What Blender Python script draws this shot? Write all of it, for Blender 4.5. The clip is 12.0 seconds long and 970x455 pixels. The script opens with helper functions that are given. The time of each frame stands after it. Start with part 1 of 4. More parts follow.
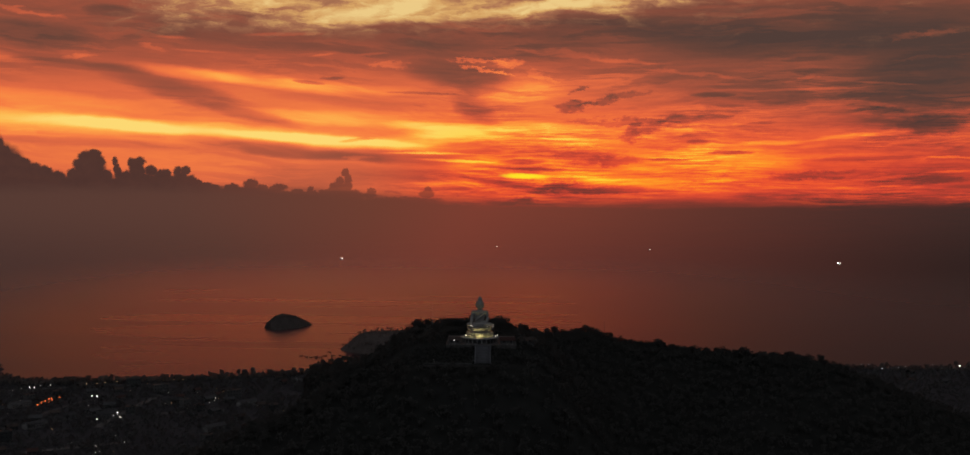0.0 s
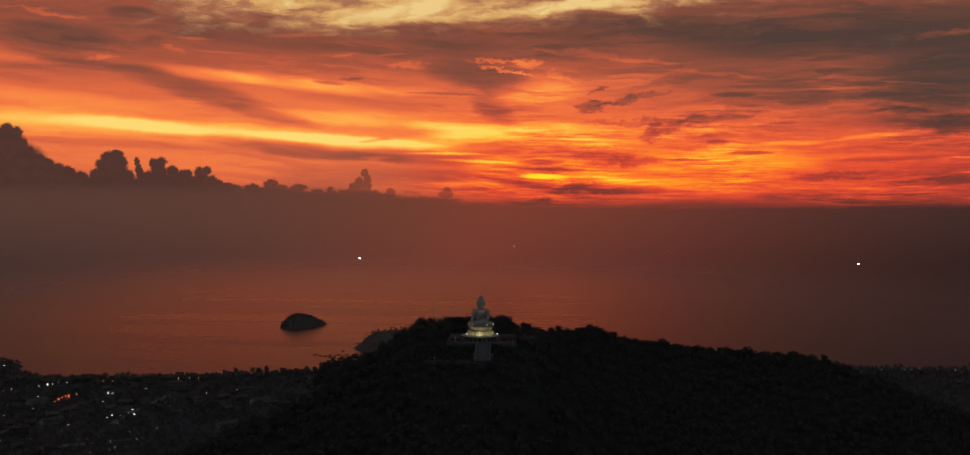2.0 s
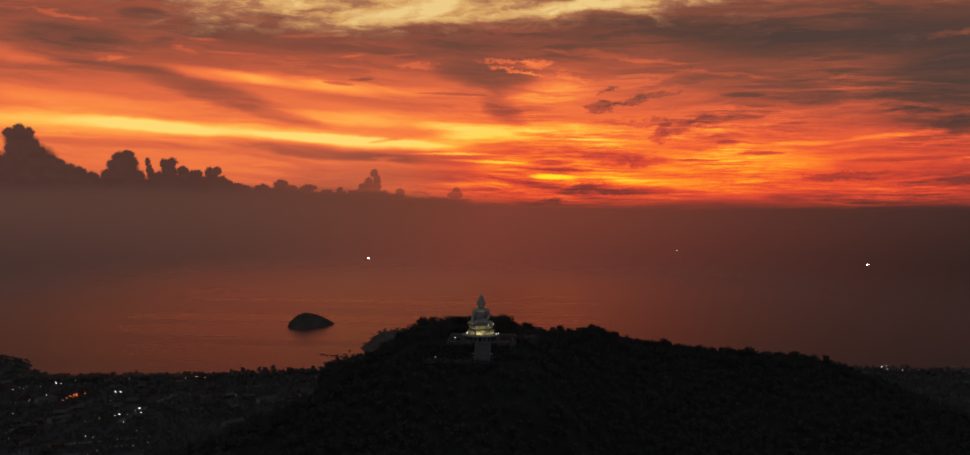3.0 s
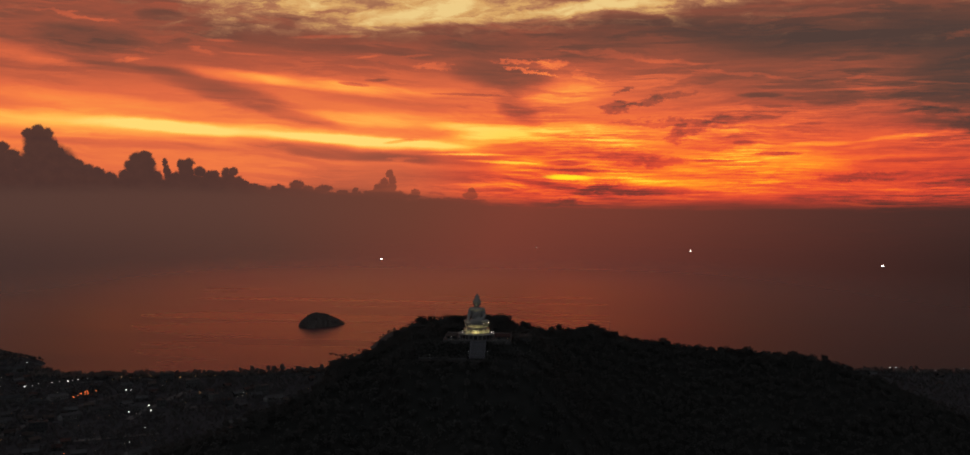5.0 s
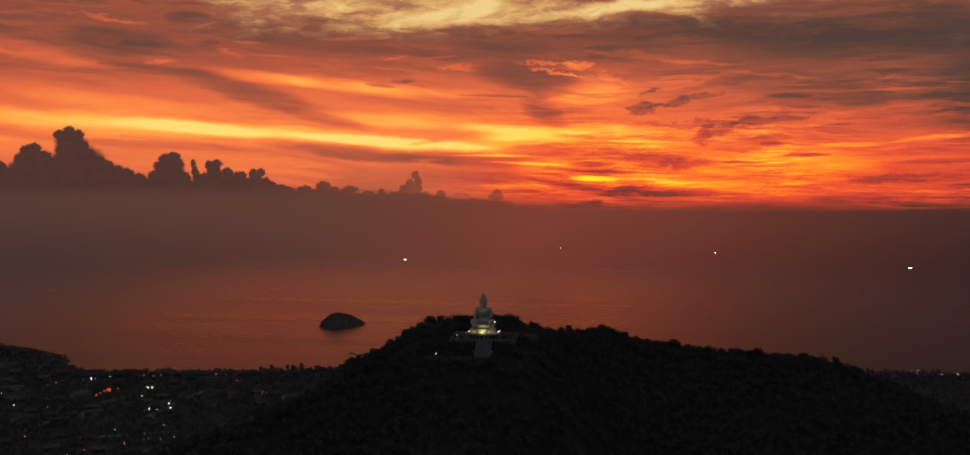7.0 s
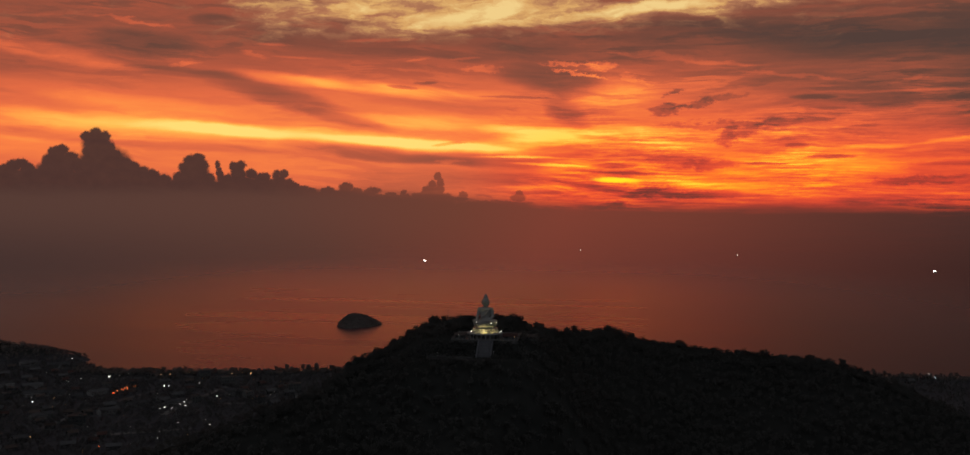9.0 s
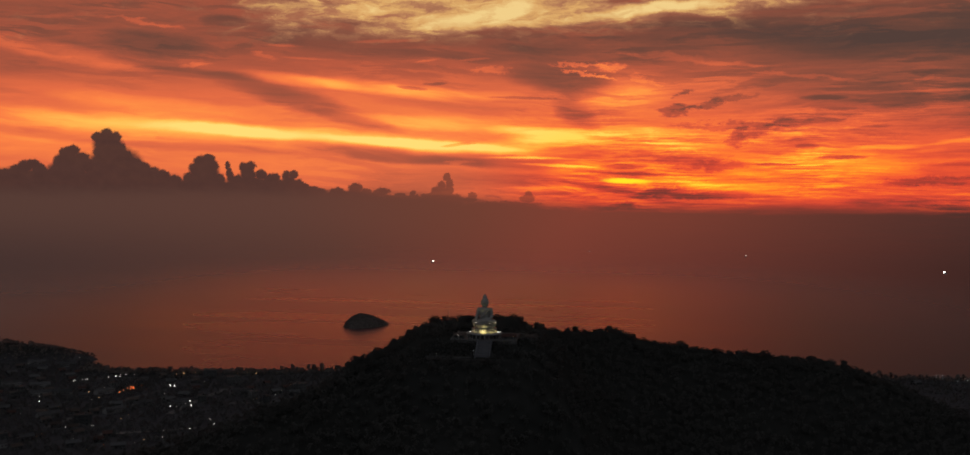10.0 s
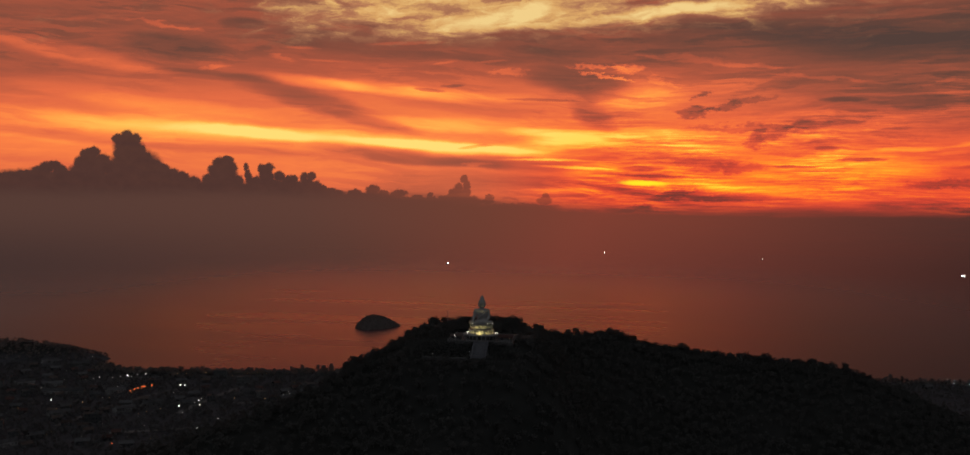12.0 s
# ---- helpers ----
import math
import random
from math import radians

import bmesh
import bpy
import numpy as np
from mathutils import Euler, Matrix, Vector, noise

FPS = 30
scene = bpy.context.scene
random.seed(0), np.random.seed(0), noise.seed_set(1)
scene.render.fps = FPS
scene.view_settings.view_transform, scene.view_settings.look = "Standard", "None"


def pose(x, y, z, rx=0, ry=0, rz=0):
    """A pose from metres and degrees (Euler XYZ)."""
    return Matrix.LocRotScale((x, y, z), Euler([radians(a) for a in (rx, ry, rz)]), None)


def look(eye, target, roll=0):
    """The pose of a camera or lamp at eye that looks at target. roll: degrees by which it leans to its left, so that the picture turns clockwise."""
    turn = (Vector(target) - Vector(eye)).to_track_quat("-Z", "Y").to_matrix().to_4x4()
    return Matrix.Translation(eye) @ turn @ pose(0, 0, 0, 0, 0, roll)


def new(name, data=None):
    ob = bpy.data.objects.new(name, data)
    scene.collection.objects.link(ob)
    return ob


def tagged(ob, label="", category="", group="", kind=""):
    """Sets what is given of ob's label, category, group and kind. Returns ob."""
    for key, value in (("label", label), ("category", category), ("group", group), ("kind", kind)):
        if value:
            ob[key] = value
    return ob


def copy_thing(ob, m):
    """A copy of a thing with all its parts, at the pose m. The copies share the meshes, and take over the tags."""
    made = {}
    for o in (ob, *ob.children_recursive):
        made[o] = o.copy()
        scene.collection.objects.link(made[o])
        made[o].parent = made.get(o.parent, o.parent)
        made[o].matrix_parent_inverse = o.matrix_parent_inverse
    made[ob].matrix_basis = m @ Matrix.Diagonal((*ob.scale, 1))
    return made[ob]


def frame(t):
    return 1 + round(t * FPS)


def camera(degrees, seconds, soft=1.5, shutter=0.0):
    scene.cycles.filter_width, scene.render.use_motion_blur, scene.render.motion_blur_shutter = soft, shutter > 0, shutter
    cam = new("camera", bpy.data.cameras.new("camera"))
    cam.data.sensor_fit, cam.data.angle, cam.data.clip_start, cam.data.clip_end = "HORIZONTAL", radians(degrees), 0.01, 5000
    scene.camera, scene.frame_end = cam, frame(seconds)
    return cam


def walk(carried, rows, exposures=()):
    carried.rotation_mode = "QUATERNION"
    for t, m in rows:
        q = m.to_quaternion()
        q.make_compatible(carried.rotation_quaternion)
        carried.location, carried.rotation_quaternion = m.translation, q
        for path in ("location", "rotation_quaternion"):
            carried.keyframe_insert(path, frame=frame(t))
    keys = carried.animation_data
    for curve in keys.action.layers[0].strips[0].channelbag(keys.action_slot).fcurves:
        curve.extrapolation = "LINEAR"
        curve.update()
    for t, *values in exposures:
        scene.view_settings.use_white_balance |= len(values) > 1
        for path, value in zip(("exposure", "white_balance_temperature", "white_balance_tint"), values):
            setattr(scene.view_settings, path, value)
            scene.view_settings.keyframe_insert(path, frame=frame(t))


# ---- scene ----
# a drone glides round a hilltop temple with a great seated statue, after sunset
LENS = 55.98
cam = camera(LENS, 12.0)
ROWS = [
    (0.0, 0.00, 0.00, 157.60, 0.000, -0.740, -0.502),
    (0.5, 1.73, -1.21, 157.58, 0.301, -0.738, -0.512),
    (1.0, 3.53, -2.41, 157.56, 0.582, -0.737, -0.526),
    (1.5, 5.35, -3.61, 157.55, 0.871, -0.734, -0.539),
    (2.0, 7.14, -4.80, 157.54, 1.187, -0.731, -0.552),
    (2.5, 8.95, -5.95, 157.51, 1.503, -0.723, -0.565),
    (3.0, 10.83, -7.05, 157.48, 1.777, -0.714, -0.578),
    (5.0, 18.75, -11.17, 157.34, 2.730, -0.691, -0.636),
    (5.5, 20.61, -12.11, 157.32, 3.115, -0.679, -0.655),
    (6.0, 22.51, -12.95, 157.31, 3.542, -0.662, -0.681),
    (6.5, 24.50, -13.68, 157.30, 3.944, -0.648, -0.710),
    (7.0, 26.56, -14.31, 157.28, 4.322, -0.636, -0.740),
    (9.0, 34.91, -16.43, 157.17, 5.714, -0.571, -0.856),
    (9.5, 37.01, -16.90, 157.15, 6.013, -0.553, -0.885),
    (10.0, 39.08, -17.31, 157.15, 6.290, -0.531, -0.915),
    (10.5, 41.16, -17.67, 157.16, 6.550, -0.506, -0.949),
    (11.0, 43.25, -17.99, 157.17, 6.813, -0.480, -0.985),
    (11.5, 45.35, -18.30, 157.17, 7.083, -0.454, -1.023),
    (12.0, 47.47, -18.59, 157.17, 7.362, -0.427, -1.059),
]
walk(cam, [(t, pose(x, y, z, 90 + pitch, roll, yaw)) for t, x, y, z, yaw, pitch, roll in ROWS], [(0.0, -0.03), (12.0, 0.05)])


def lin(r, g, b):
    """Linear colour from 0..255 display values."""
    return tuple(((c / 255 + 0.055) / 1.055) ** 2.4 if c > 10 else c / 255 / 12.92 for c in (r, g, b)) + (1.0,)


# ---- node helper ----
class Graph:
    """A short hand for node trees: numbers or sockets in, sockets out."""

    def __init__(self, tree):
        self.tree = tree
        tree.nodes.clear()

    def node(self, kind, **settings):
        n = self.tree.nodes.new(kind)
        for key, value in settings.items():
            setattr(n, key, value)
        return n

    def put(self, socket, value):
        if isinstance(value, bpy.types.NodeSocket):
            self.tree.links.new(value, socket)
        else:
            socket.default_value = value

    def math(self, op, a, b=0.0, c=0.0, clamp=False):
        n = self.node("ShaderNodeMath", operation=op, use_clamp=clamp)
        for i, value in enumerate((a, b, c)):
            self.put(n.inputs[i], value)
        return n.outputs[0]

    def ramp(self, value, lo, hi, a=0.0, b=1.0):
        n = self.node("ShaderNodeMapRange", interpolation_type="SMOOTHSTEP", clamp=False)
        for i, v in enumerate((value, lo, hi, a, b)):
            self.put(n.inputs[i], v)
        return n.outputs[0]

    def vec(self, x, y, z=0.0):
        n = self.node("ShaderNodeCombineXYZ")
        for i, v in enumerate((x, y, z)):
            self.put(n.inputs[i], v)
        return n.outputs[0]

    def vmath(self, op, a, b=(0, 0, 0)):
        n = self.node("ShaderNodeVectorMath", operation=op)
        self.put(n.inputs[0], a)
        self.put(n.inputs[1], b)
        return n.outputs["Value"] if op in ("LENGTH", "DOT_PRODUCT") else n.outputs[0]

    def noise(self, vector, scale=1.0, detail=4.0, rough=0.55, distort=0.0, colour=False):
        n = self.node("ShaderNodeTexNoise")
        self.put(n.inputs["Vector"], vector)
        for key, v in (("Scale", scale), ("Detail", detail), ("Roughness", rough), ("Distortion", distort)):
            self.put(n.inputs[key], v)
        return n.outputs["Color" if colour else "Fac"]

    def mix(self, fac, a, b, blend="MIX"):
        n = self.node("ShaderNodeMix", data_type="RGBA", blend_type=blend)
        self.put(n.inputs[0], fac)
        self.put(n.inputs[6], a)
        self.put(n.inputs[7], b)
        return n.outputs[2]

    def colours(self, fac, stops):
        n = self.node("ShaderNodeValToRGB")
        els = n.color_ramp.elements
        while len(els) < len(stops):
            els.new(0.5)
        for el, (at, colour) in zip(els, stops):
            el.position, el.color = at, colour
        self.put(n.inputs[0], fac)
        return n.outputs[0]


# ---- the evening sky ----
world = bpy.data.worlds.new("dusk_sky")
scene.world = world
world.use_nodes = True
g = Graph(world.node_tree)
way = g.node("ShaderNodeTexCoord").outputs["Generated"]
sep = g.node("ShaderNodeSeparateXYZ")
g.put(sep.inputs[0], way)
dx, dy, dz = sep.outputs
ahead = g.math("MAXIMUM", dy, 0.3)
# sky chart: east-west across, height down the chart, 1475 units to a tangent of one
SX = g.math("MULTIPLY_ADD", g.math("DIVIDE", dx, ahead), 1475.0, 784.0)
SY = g.math("MULTIPLY_ADD", g.math("DIVIDE", dz, ahead), -1475.0, 349.0)
SY = g.math("MULTIPLY_ADD", g.math("SUBTRACT", SX, 784.0), 0.00876, SY)
chart = g.vec(SX, SY, 1.0)
# slow and fine drifts of the chart, for frayed edges
slow = g.vmath("SUBTRACT", g.noise(g.vmath("MULTIPLY", chart, (1 / 260, 1 / 80, 0)), 1, 3, 0.55, 0, True), (0.5, 0.5, 0.5))
fine = g.vmath("SUBTRACT", g.noise(g.vmath("MULTIPLY", chart, (1 / 52, 1 / 20, 0)), 1, 6, 0.62, 0, True), (0.5, 0.5, 0.5))
soft_chart = g.vmath("ADD", chart, g.vmath("MULTIPLY", slow, (80, 22, 0)))
soft_chart = g.vmath("ADD", soft_chart, g.vmath("MULTIPLY", fine, (26, 6, 0)))
frayed = g.vmath("ADD", soft_chart, g.vmath("MULTIPLY", fine, (60, 20, 0)))
shreds = g.vmath("SUBTRACT", g.noise(g.vmath("MULTIPLY", chart, (1 / 17, 1 / 8, 0)), 1, 5, 0.7, 0, True), (0.5, 0.5, 0.5))
ragged = g.vmath("ADD", frayed, g.vmath("MULTIPLY", shreds, (44, 21, 0)))
brushed = g.vmath("ADD", chart, g.vmath("ADD", g.vmath("MULTIPLY", slow, (60, 10, 0)), g.vmath("MULTIPLY", shreds, (26, 3.5, 0))))


def patch(space, cx, cy, a, b, turn, hard=0.0, dome=False):
    """How much of an ellipse of cloud (or of a dome that stands on a column) covers a place of the chart."""
    c, n = math.cos(radians(turn)), math.sin(radians(turn))
    a, b = a * 1.35, b * 1.35
    u = g.vmath("DOT_PRODUCT", space, (c / a, n / a, -(c * cx + n * cy) / a))
    v = g.vmath("DOT_PRODUCT", space, (-n / b, c / b, (n * cx - c * cy) / b))
    if dome:
        v = g.math("MINIMUM", v, 0.0)
    return g.ramp(g.math("MULTIPLY_ADD", u, u, g.math("MULTIPLY", v, v)), 1.0, hard)


# how brightly the cloud sheet glows, row by row: 0 ash brown, 0.5 red, 0.7 orange, 1 pale yellow
row = g.colours(g.math("DIVIDE", SY, 400.0, 0, True), [(at, (v, v, v, 1)) for at, v in (
    (0.0, 0.31), (0.13, 0.30), (0.25, 0.41), (0.35, 0.55), (0.46, 0.65), (0.54, 0.69), (0.62, 0.60), (0.72, 0.57), (0.79, 0.46), (0.86, 0.30))])
# each swathe: x, y, half length, half width, turn, more or less glow
YELLOW_BANDS = [
    (40, 191, 220, 18, 5, 0.18), (350, 213, 260, 11, 4, 0.20), (170, 202, 210, 10, 5, 0.09), (540, 229, 160, 9, 4, 0.25), (705, 224, 110, 10, -3, 0.20), (-180, 175, 160, 16, 6, 0.06),
    (300, 119, 100, 10, 7, 0.19), (430, 133, 130, 11, 8, 0.18), (560, 143, 120, 9, 3, 0.12), (470, 190, 110, 10, 6, 0.12), (620, 194, 150, 12, 2, 0.10), (725, 207, 100, 9, 3, 0.17),
    (60, 160, 170, 14, 6, 0.10), (-140, 60, 170, 14, 12, 0.16), (-120, 130, 150, 14, 8, 0.05), (300, 266, 200, 14, 3, 0.04),
]
SUN_GLOW = [
    (845, 148, 75, 16, 0, 0.14), (920, 264, 120, 24, 0, 0.11), (850, 204, 80, 10, 2, 0.14), (1150, 264, 130, 28, 0, 0.16), (1050, 296, 120, 10, 7, 0.14), (830, 262, 90, 9, 0, 0.08), (930, 288, 110, 7, 3, 0.16),
    (960, 236, 120, 12, 6, 0.11), (1180, 252, 90, 14, 2, 0.08), (1395, 219, 80, 4, -4, 0.20), (1250, 229, 50, 4, -3, 0.20), (1330, 262, 150, 12, -2, 0.06), (1230, 300, 170, 10, 0, 0.07), (770, 268, 60, 12, 4, 0.12), (720, 214, 60, 10, 0, 0.14), (1060, 300, 200, 12, 0, 0.08),
]
DARK_SWATHES = [
    (265, 140, 110, 18, 15, -0.11), (330, 162, 120, 16, 15, -0.10), (405, 189, 70, 9, 14, -0.14), (110, 231, 210, 7, 3, -0.11), (470, 246, 150, 9, 5, -0.17), (640, 256, 120, 12, 3, -0.13), (-160, 205, 150, 8, 6, -0.09),
    (50, 54, 90, 20, 8, -0.12), (350, 56, 150, 28, 3, -0.03), (620, 76, 190, 24, 2, -0.08), (740, 122, 85, 20, 8, -0.22), (762, 172, 40, 18, 30, -0.15), (130, 106, 100, 8, 6, -0.10), (580, 168, 130, 8, 4, -0.08), (880, 304, 90, 8, 3, -0.10), (560, 284, 150, 16, 2, -0.09),
]
ASHEN_PARTS = [
    (1090, 62, 250, 32, 2, -0.13), (1510, 50, 180, 70, 0, -0.12), (1290, 165, 300, 44, 0, -0.14), (1510, 160, 140, 70, 0, -0.13), (1000, 106, 150, 18, 5, -0.05), (1420, 238, 130, 7, -2, -0.09), (1500, 290, 120, 24, 0, -0.10),
    (1090, 196, 110, 9, -4, -0.09), (700, 290, 140, 8, 3, -0.05), (1340, 130, 340, 80, 0, -0.08), (1570, 180, 190, 110, 0, -0.12), (1400, 240, 200, 50, 0, -0.05), (1300, 40, 400, 36, 1, -0.10), (800, 76, 150, 26, 0, -0.08), (1390, 100, 300, 70, 0, -0.09),
]
lit = row
for x, y, a, b, turn, much in YELLOW_BANDS + SUN_GLOW + DARK_SWATHES + ASHEN_PARTS:
    lit = g.math("MULTIPLY_ADD", patch(soft_chart, x, y, a, b, turn), much, lit)
# small dark cloudlets: ragged ones, and thin level bars
CLOUDLETS = [
    (930, 171, 24, 8, -10, 0.24), (968, 162, 34, 5, -12, 0.20), (1010, 153, 34, 4, -4, 0.14), (938, 145, 10, 6, 0, 0.24), (1005, 197, 75, 6, 1, 0.22), (1014, 214, 16, 15, 8, 0.26), (1040, 210, 18, 7, -20, 0.18), (1085, 198, 34, 9, 0, 0.17), (1005, 260, 34, 6, 2, 0.20),
    (960, 252, 44, 10, 0, 0.14), (900, 299, 26, 8, -8, 0.20), (950, 304, 60, 8, 6, 0.18), (1300, 282, 60, 7, -4, 0.20), (1510, 204, 55, 13, -4, 0.24), (1440, 180, 30, 5, 0, 0.14), (850, 325, 26, 6, 0, 0.20),
]
BARS = [
    (1182, 247, 32, 2.6, 0, 0.34), (1080, 258, 34, 1.8, 0, 0.26), (1150, 156, 30, 4, 0, 0.17), (1110, 220, 50, 6, 0, 0.14), (1130, 231, 20, 4, 0, 0.16), (845, 262, 40, 4, -2, 0.18), (820, 271, 60, 2, 0, 0.16), (890, 274, 90, 1.8, 1, 0.16), (1480, 292, 80, 6, -2, 0.18),
    (575, 227, 24, 2.6, -6, 0.20), (505, 135, 22, 3, 6, 0.20), (545, 127, 18, 2.4, -4, 0.16), (680, 151, 50, 2, 2, 0.16), (170, 18, 40, 9, 4, 0.12), (1250, 318, 60, 7, 0, 0.12), (1400, 256, 90, 3, -2, 0.14),
]
for x, y, a, b, turn, much in CLOUDLETS:
    lit = g.math("MULTIPLY_ADD", patch(ragged, x, y, a, b, turn, 0.1), -0.86 * much, lit)
for x, y, a, b, turn, much in BARS:
    lit = g.math("MULTIPLY_ADD", patch(brushed, x, y, a, b, turn, 0.2), -much, lit)
RIMS = [(818, 101, 26, 6, -4, 0.22), (780, 114, 46, 3, 8, 0.30), (768, 97, 46, 3, 2, 0.20), (1470, 60, 30, 6, -2, 0.18), (1510, 56, 20, 8, -10, 0.14), (630, 104, 26, 4, 0, 0.10), (880, 121, 26, 4, 20, 0.10)]  # lit rims
STRANDS = [  # thin filaments
    (40, 20, 70, 2.4, 9, 0.15), (135, 92, 34, 2, -6, 0.13), (245, 75, 20, 3, 14, 0.12), (900, 84, 70, 3, 6, 0.12), (990, 97, 80, 2.4, 4, 0.12), (1110, 121, 90, 2.4, 6, 0.12), (1290, 130, 50, 3, -10, 0.12), (1500, 96, 50, 2.4, -6, 0.14), (565, 256, 24, 4, 0, 0.16), (1540, 254, 60, 2, 0, 0.18),
]
FINE_STRANDS = [
    (285, 61, 26, 2, 3, 0.10), (450, 56, 60, 3, 0, 0.09), (1320, 145, 90, 2.4, -3, 0.10), (1430, 135, 50, 2, 3, 0.14), (680, 248, 60, 2, 1, 0.22), (730, 261, 60, 2.4, 3, 0.22), (720, 300, 80, 5, 0, 0.12), (1530, 278, 40, 2, -2, 0.16), (980, 317, 90, 3, 2, 0.12), (320, 82, 40, 2, 4, 0.08), (910, 224, 34, 2.4, 0, 0.16), (600, 88, 24, 2, -4, 0.10), (520, 90, 20, 2, -6, 0.10), (700, 250, 90, 1.6, 1, 0.14),
]
for x, y, a, b, turn, much in RIMS:
    lit = g.math("MULTIPLY_ADD", patch(ragged, x, y, a, b, turn), 1.1 * much, lit)
for x, y, a, b, turn, much in STRANDS:
    lit = g.math("MULTIPLY_ADD", patch(frayed, x, y, a, b * 1.3, turn), 0.9 * much, lit)
for x, y, a, b, turn, much in FINE_STRANDS:
    lit = g.math("MULTIPLY_ADD", patch(brushed, x, y, a, b, turn), 1.2 * much, lit)
# combed streaks, from long swathes down to fine filaments; they lean down on one side and level out on the other
lean = g.math("MULTIPLY_ADD", g.math("MINIMUM", SX, 760.0), -0.085, g.math("MULTIPLY_ADD", g.math("MAXIMUM", SX, 980.0), 0.035, SY))
combed = g.vmath("ADD", g.vec(SX, lean), g.vmath("MULTIPLY", slow, (160, 42, 0)))
amp = g.math("MAXIMUM", g.math("MULTIPLY", g.ramp(SX, 350, 950, 0.34, 1.0), g.ramp(SY, 60, 170, 0.5, 1.0)), g.ramp(SY, 150, 80, 0.0, 0.62))
n1 = g.noise(g.vmath("MULTIPLY", combed, (1 / 300, 1 / 40, 0)), 1, 4, 0.55, 0.2)
n2 = g.noise(g.vmath("MULTIPLY", combed, (1 / 190, 1 / 15, 0)), 1, 5, 0.58, 0.25)
n3 = g.noise(g.vmath("MULTIPLY", frayed, (1 / 58, 1 / 9, 0)), 1, 7, 0.68, 0.4)
patches = g.noise(g.vmath("MULTIPLY", chart, (1 / 240, 1 / 70, 0)), 1, 2, 0.5)
n4 = g.noise(g.vmath("MULTIPLY", brushed, (1 / 64, 1 / 4.0, 0)), 1, 5, 0.66, 0.2)
calm = g.ramp(lit, 1.05, 0.75, 0.4, 1.0)
# sheets of cloud with broken edges, denser in some places
cover = g.ramp(g.math("MULTIPLY_ADD", g.math("SUBTRACT", n3, 0.5), 0.46, n2), 0.45, 0.575)
grain = g.math("MULTIPLY_ADD", g.math("SUBTRACT", n1, 0.5), 0.34, g.math("MULTIPLY_ADD", g.math("MULTIPLY", g.math("SUBTRACT", 0.47, cover), g.ramp(patches, 0.38, 0.62, 0.04, 0.18)), 1.0, g.math("MULTIPLY", g.math("SUBTRACT", n3, 0.5), 0.28)))
wisps = g.math("MULTIPLY", g.math("SUBTRACT", g.ramp(n4, 0.36, 0.66), 0.47), g.math("MULTIPLY", g.ramp(patches, 0.36, 0.6, 0.05, 0.17), g.math("MULTIPLY", g.ramp(SX, 480, 900, 0.22, 1.0), g.ramp(SY, 140, 240, 0.40, 1.35))))
lit = g.math("MULTIPLY_ADD", g.math("MULTIPLY", g.math("ADD", grain, wisps), amp), calm, lit)
sky = g.colours(lit, [
    (0.0, lin(82, 62, 56)), (0.14, lin(104, 68, 57)), (0.28, lin(138, 77, 60)), (0.42, lin(180, 88, 63)), (0.56, lin(224, 106, 67)),
    (0.68, lin(248, 127, 68)), (0.79, lin(255, 158, 72)), (0.89, lin(255, 188, 84)), (1.0, lin(255, 218, 116))])
# low towards the hidden sun the glow is redder, and gold at its heart
low = g.ramp(SY, 120, 290)
sky = g.mix(g.math("MULTIPLY", g.math("MULTIPLY", low, g.ramp(SX, 520, 800)), 0.88), sky, g.colours(lit, [
    (0.0, lin(84, 52, 48)), (0.25, lin(130, 54, 46)), (0.45, lin(205, 64, 48)), (0.60, lin(240, 82, 46)), (0.74, lin(255, 118, 36)), (0.88, lin(255, 160, 30)), (1.0, lin(255, 210, 40))]))
sky = g.mix(patch(brushed, 846, 284, 36, 4.0, 0), sky, lin(255, 230, 40))
# farther from the sunset the cloud is dull
sky = g.mix(g.ramp(SX, 1500, 1900, 0, 0.85), sky, lin(72, 52, 46))
# a bright gap in the cloud higher up: pale, with brown mottling and soft lower edge
mottle = g.noise(g.vmath("MULTIPLY", frayed, (1 / 80, 1 / 24, 0)), 1, 5, 0.6, 0.3)
gap = g.math("MULTIPLY_ADD", g.math("SUBTRACT", mottle, 0.5), 1.5, 0.04)
for x, y, a, b, turn, much in ((590, 28, 85, 15, -8, 0.75), (650, 12, 160, 24, -6, 0.62), (780, 20, 160, 14, -5, 0.55), (880, 12, 120, 9, -6, 0.70), (980, 10, 150, 14, -6, 0.5), (640, -26, 420, 42, 0, 0.50), (420, 10, 230, 44, -3, 0.66), (560, 14, 34, 9, 4, -0.45), (720, 36, 260, 28, -3, 0.30), (1100, 6, 160, 26, 0, 0.28)):
    gap = g.math("MULTIPLY_ADD", patch(soft_chart, x, y, a, b, turn), much, gap)
sky = g.mix(g.math("MULTIPLY", g.ramp(gap, 0.05, 1.05, 0, 0.9), g.ramp(SY, 88, 44)), sky, g.colours(g.math("MULTIPLY_ADD", gap, 0.50, g.math("MULTIPLY_ADD", g.math("SUBTRACT", mottle, 0.5), 1.1, g.math("MULTIPLY", grain, 0.6))), [(0.1, lin(140, 92, 72)), (0.4, lin(180, 124, 88)), (0.62, lin(222, 170, 104)), (0.95, lin(246, 212, 140))]))

